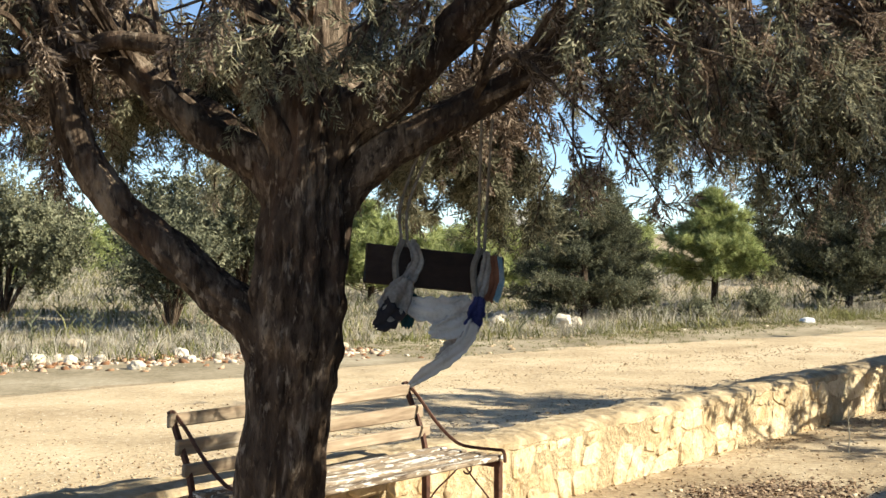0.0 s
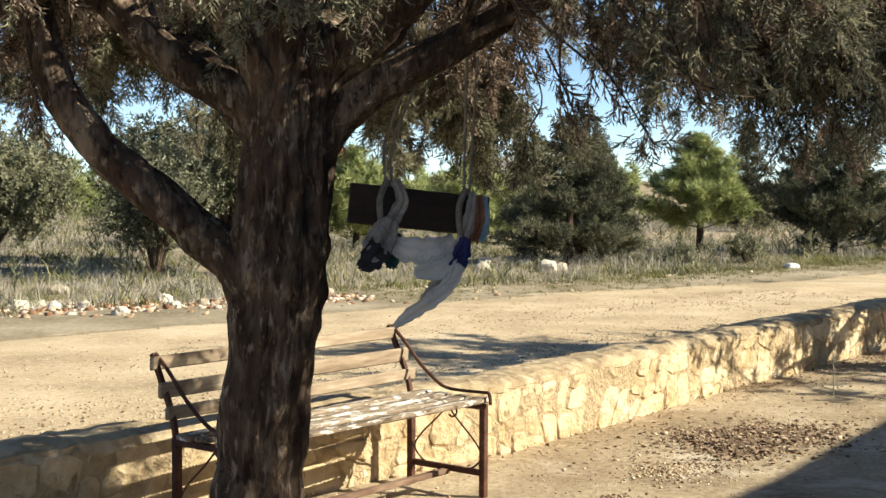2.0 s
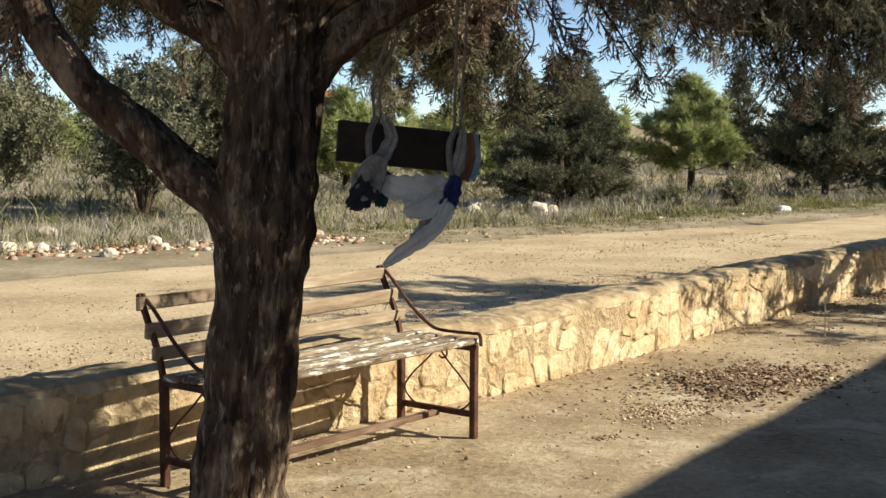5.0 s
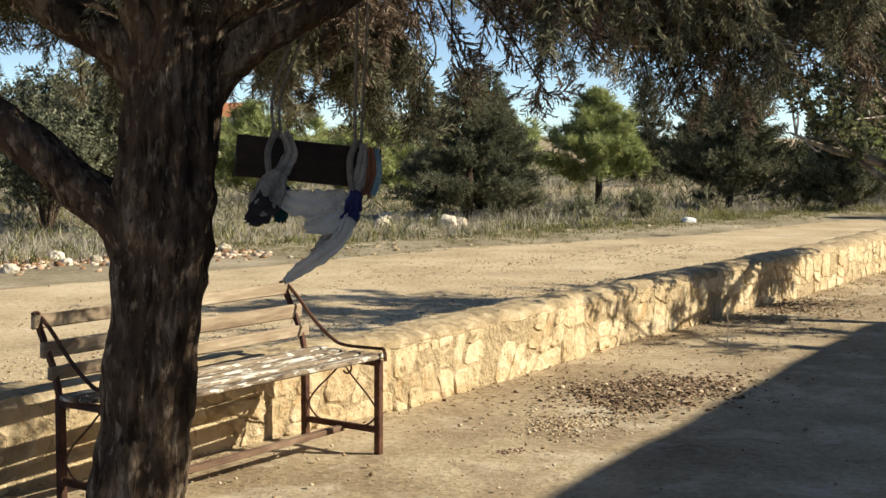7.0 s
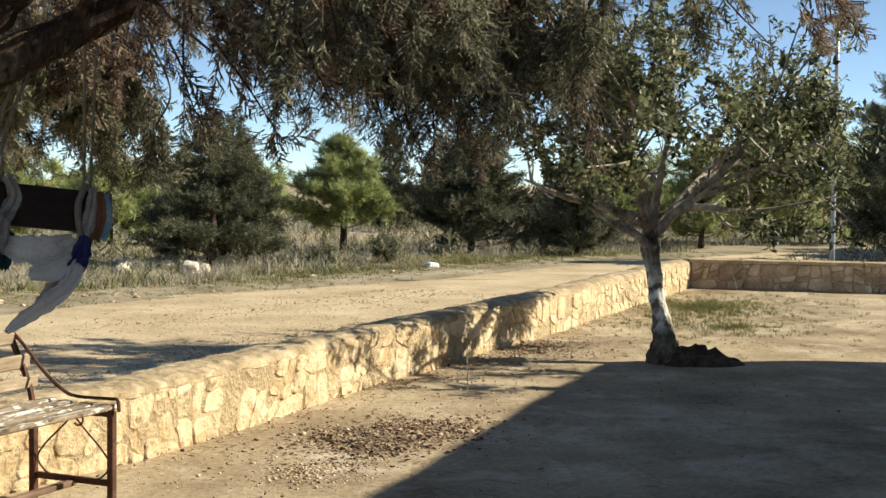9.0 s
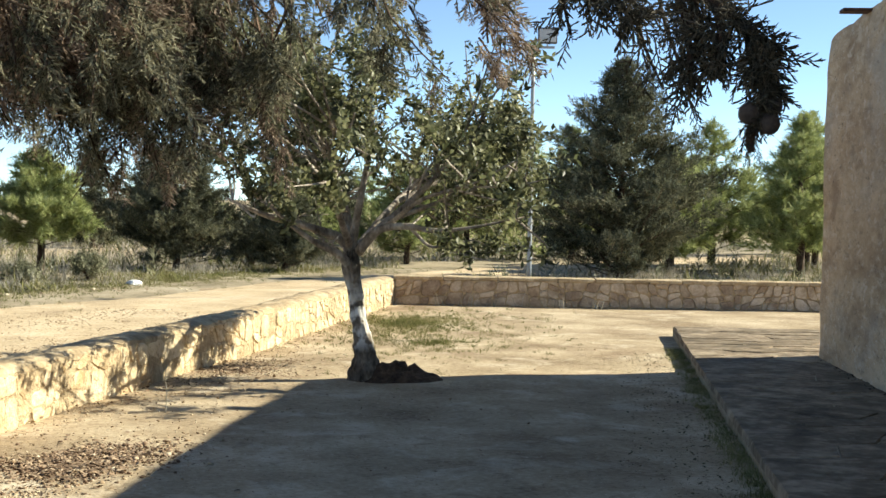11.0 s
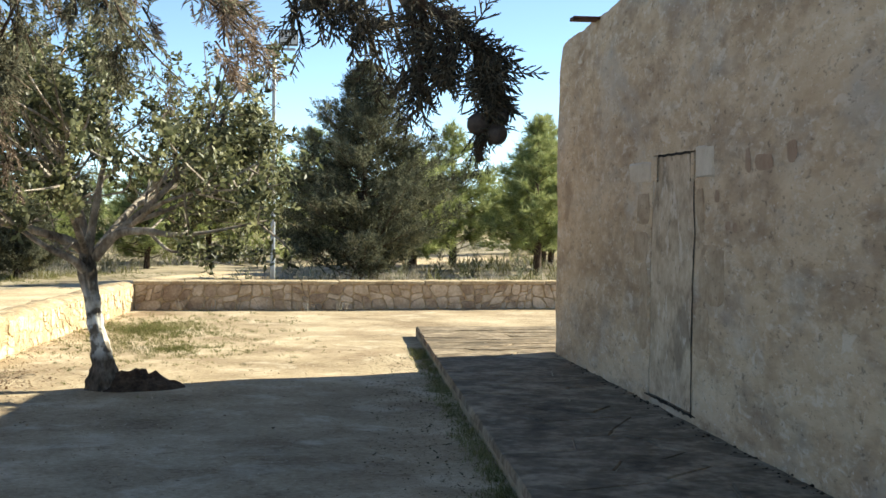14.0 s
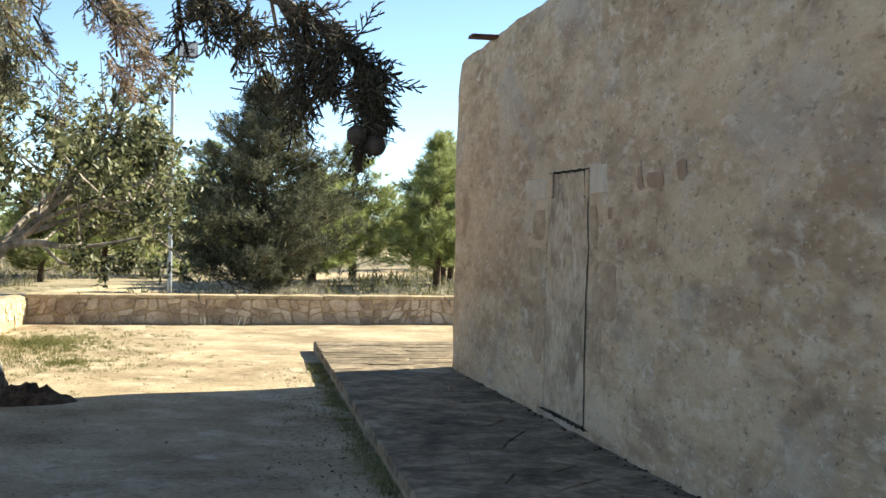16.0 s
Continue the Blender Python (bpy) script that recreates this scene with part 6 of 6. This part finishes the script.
strew("leaf_litter", "dark leaf litter in the shaded yard", 700, lambda r: (r.uniform(2.5, 7), r.uniform(7, 13)), (0.01, 0.04), M_LITTER, 68, CHIP, category="leaf litter", sink=-0.05)
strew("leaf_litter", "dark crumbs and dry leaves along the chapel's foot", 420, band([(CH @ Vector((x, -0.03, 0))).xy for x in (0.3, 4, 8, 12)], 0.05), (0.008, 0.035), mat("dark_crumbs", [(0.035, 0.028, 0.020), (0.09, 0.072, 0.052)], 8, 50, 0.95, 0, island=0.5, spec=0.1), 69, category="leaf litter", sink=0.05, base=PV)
lit = rock(6.53, 24.4, 0.34, 9, mat("white_litter", [(0.7, 0.7, 0.68), (0.8, 0.8, 0.79)], 5, 40, 0.6, 0.2), "crumpled white plastic bag on the verge", 0.4, "")
lit.name = "plastic_bag"
tagged(lit, category="plastic bag")

def dry_stalk(x, y, h):
    """A thin dead stem with a few bare side twigs, rooted in the yard."""
    r = random.Random(31)
    t = thing("dry_stalk", "thin dead plant stalk standing in sandy ground", "plant", at=(x, y, ground_z(x, y)))
    v, f = tube([(0, 0, -0.03), (0.006, 0.0, h * 0.4), (-0.004, 0.005, h * 0.75), (0.008, 0.0, h)], [0.005, 0.004, 0.003, 0.0015], 6, 4)
    mesh_ob("stem", v, f, M_DRYGRASS, t)
    for k in range(6):
        z, a = h * (0.25 + 0.11 * k), r.uniform(0, 6.283)
        e = (math.cos(a) * 0.05, math.sin(a) * 0.05, z + 0.05)
        v, f = tube([(0.002, 0, z), (e[0] * 0.5, e[1] * 0.5, z + 0.018), e], [0.002, 0.0016, 0.001], 5, 3)
        mesh_ob("twig", v, f, M_DRYGRASS, t)


dry_stalk(2.97, 9.95, 0.36)


def edge_y(x):
    return -1.10 - 0.045 * (x + 3.1)


strew("leaf_litter", "damp dark crumbs and moss along the paving's edge", 5200, band([(CH @ Vector((x, edge_y(x) - 0.32, 0))).xy for x in (9.5, 5, 1, -1.0)], 0.22), (0.006, 0.03), mat("mossy_crumbs", [(0.035, 0.036, 0.018), (0.075, 0.072, 0.036), (0.14, 0.12, 0.07)], 5, 40, 0.95, 0, island=0.5, spec=0.1), 85, CHIP, category="leaf litter", sink=-0.05)
strew("leaf_litter", "brown crumbs scattered over the shaded yard", 4200, lambda r: (r.uniform(1.5, 7.5), r.uniform(5, 12)), (0.006, 0.026), M_LITTER, 86, CHIP, category="leaf litter", sink=-0.05)

# ---- grass ----
DRY = [blades(600 + s, 16, 0.25, 0.24, 0.0045) for s in range(5)]
LOW = [blades(620 + s, 16, 0.10, 0.13, 0.005) for s in range(5)]
VERGE = smooth_line([(*p, 0) for p in far_edge], 6)


def beyond(r):
    """A place in the field past the track, thinner with distance."""
    while True:
        a, d = radians(r.uniform(-26, 62)), 14 + 46 * r.random() ** 1.4
        x, y = math.sin(a) * d, math.cos(a) * d
        k = min(range(len(VERGE) - 1), key=lambda i: (VERGE[i].x - x) ** 2 + (VERGE[i].y - y) ** 2)
        e, q = VERGE[k + 1] - VERGE[k], Vector((x, y, 0)) - VERGE[k]
        gap = (e.x * q.y - e.y * q.x) / (e.length + 1e-9)
        off = (FW_N.x * (x - FW_A.x) + FW_N.y * (y - FW_A.y))
        if gap > 1.6 + 1.3 * noise.noise(Vector((x * 0.4, y * 0.4, 0))) or (gap < -3.2 and off > 0.6 and x > 11 and y > 16):
            return x, y


def grass(name, label, n, place, scale, templates, material, seed):
    r = np.random.default_rng(seed)
    pos = np.array([(x, y, ground_z(x, y) - 0.01) for x, y in (place(r) for _ in range(n))])
    far = np.hypot(pos[:, 0], pos[:, 1])
    patch = np.array([noise.noise(Vector((p[0] * 0.35, p[1] * 0.35, seed))) for p in pos])
    sc = r.uniform(scale[0], scale[1], n) * (1 + 0.5 * patch) * (0.8 + far / 70)
    return tagged(soup(name, templates, r.integers(0, len(templates), n), frames(pos, r.normal(0, 0.12, (n, 3)) + [0, 0, 1], sc, r), material), label, "grass", kind="stuff")


grass("dry_grass", "tall dry greyish grass in the field", 9500, beyond, (0.35, 1.05), DRY, M_DRYGRASS, 71)
grass("dry_scrub", "low grey scrub in the dry field", 420, beyond, (0.7, 1.7), [fine_spray(640 + s, 0.36, 0.008, 12, 4) for s in range(4)], M_SHRUB, 70)
grass("green_grass", "short green grass on the track's verge", 5200, band([(-1.2, 18.0), (1.9, 21.6), (5.5, 24.4), (9.0, 27.4), (14, 30.6)], 0.95), (0.25, 0.75), LOW, M_GREENGRASS, 72)
grass("green_grass", "short green grass among dry scrub", 2600, beyond, (1.0, 2.4), LOW, M_GREENGRASS, 73)
grass("green_grass", "thin green weeds in the yard's corner", 1300, disc(8.0, 16.2, 3.0, 1.7, 0.9), (0.15, 0.6), LOW, M_GREENGRASS, 74)
grass("green_grass", "thin green weeds in the yard", 600, disc(7.2, 13.8, 3.0, 1.8, 0.9), (0.15, 0.5), LOW, M_GREENGRASS, 75)
grass("green_grass", "thin green weeds along the paving's edge", 700, band([(CH @ Vector((x, edge_y(x) - 0.07, 0))).xy for x in (8.5, 5, 1, -1.5)], 0.05), (0.25, 0.6), LOW, M_GREENGRASS, 76)
grass("dry_grass", "dry grass behind the far wall", 1500, band([far_at(s, 1.2, 0)[:2] for s in (0.5, 4, 8)], 0.45), (0.5, 1.1), DRY, M_DRYGRASS, 77)

# ---- stones of the walls and slabs of the paving ----
rs = random.Random(8)


def rubble_faces(x0, x1, y0, y1, rng, size):
    """Rough stones that fill a rectangle, by splitting it again and again on slanting lines."""
    def split(q, w, h):
        lim = size * rng.uniform(0.75, 1.5)
        if w < lim * 1.25 and h < lim * 0.85:
            return [q]
        a, b, c, d = q
        k, m = rng.uniform(0.32, 0.68), rng.uniform(-0.12, 0.12)
        if w > h * 1.15:
            e, f = a.lerp(b, k + m), d.lerp(c, k - m)
            return split((a, e, f, d), w * k, h) + split((e, b, c, f), w * (1 - k), h)
        e, f = a.lerp(d, k + m), b.lerp(c, k - m)
        return split((a, b, f, e), w, h * k) + split((e, f, c, d), w, h * (1 - k))
    out = []
    for q in split((Vector((x0, y0)), Vector((x1, y0)), Vector((x1, y1)), Vector((x0, y1))), x1 - x0, y1 - y0):
        mid = (q[0] + q[1] + q[2] + q[3]) / 4
        poly = []
        for k in range(4):
            a, b = q[k], q[(k + 1) % 4]
            for t in (0.22, 0.5, 0.8):
                p = a.lerp(b, t + rng.uniform(-0.06, 0.06))
                poly.append(p.lerp(mid, rng.uniform(-0.02, 0.07)).to_tuple())
        out.append(poly)
    return out


# random rubble, smeared flush with mortar, with thin crevices
u = 1.6
while u < WALL_LEN[-1] - 0.05:
    step = min(rs.uniform(0.9, 1.7), WALL_LEN[-1] - u)
    for poly in rubble_faces(u, u + step, -0.02, WALL_H - 0.05 + rs.uniform(-0.01, 0.015), rs, rs.uniform(0.16, 0.27)):
        stone_mesh("stone", poly, lambda a, w, d: wall_at(a, 0.026 - d, w), 0.0, 0.016 * rs.uniform(0.4, 1.6), 0.012, M_STONE, wall_left, rs)
    u += step
s = 0.0
while s < FW_L - 0.3:
    step = min(rs.uniform(0.9, 1.6), FW_L - 0.25 - s)
    for poly in rubble_faces(s, s + step, 0.0, 0.40, rs, rs.uniform(0.17, 0.25)):
        stone_mesh("block", poly, lambda u, q, d: far_at(u, 0.02 - d, q), 0.002, 0.016 * rs.uniform(0.6, 1.5), 0.010, M_BLOCK, wall_far, rs)
    s += step
s = -0.03
while s < FW_L - 0.3:
    w = rs.uniform(0.5, 0.95)
    bm = bmesh.new()
    box(bm, 0.004, w - 0.004, -0.015, 0.37, 0.0, 0.055, 0.008, 0.006, rs)
    ob = part("coping_stone", bm, M_CAP, wall_far)
    p = far_at(s, 0, 0.395)
    ob.matrix_basis = pose(*p, 0, 0, math.degrees(math.atan2(FW_D.y, FW_D.x)))
    s += w


for poly in cells(-3.05, 9.5, 0.0, 1.0, 0.52, 0.30, rs, 0.36):
    def lay(u, w, d):
        y0, y1 = edge_y(u) - 0.01, (0.02 if u > -0.05 else 0.02 - 0.82 * (u + 0.05))
        return (u, y0 + (y1 - y0) * w, PV - 0.028 + d)
    stone_mesh("slab", poly, lay, 0.0015, 0.026, 0.008, M_PAVE, pavement, rs)
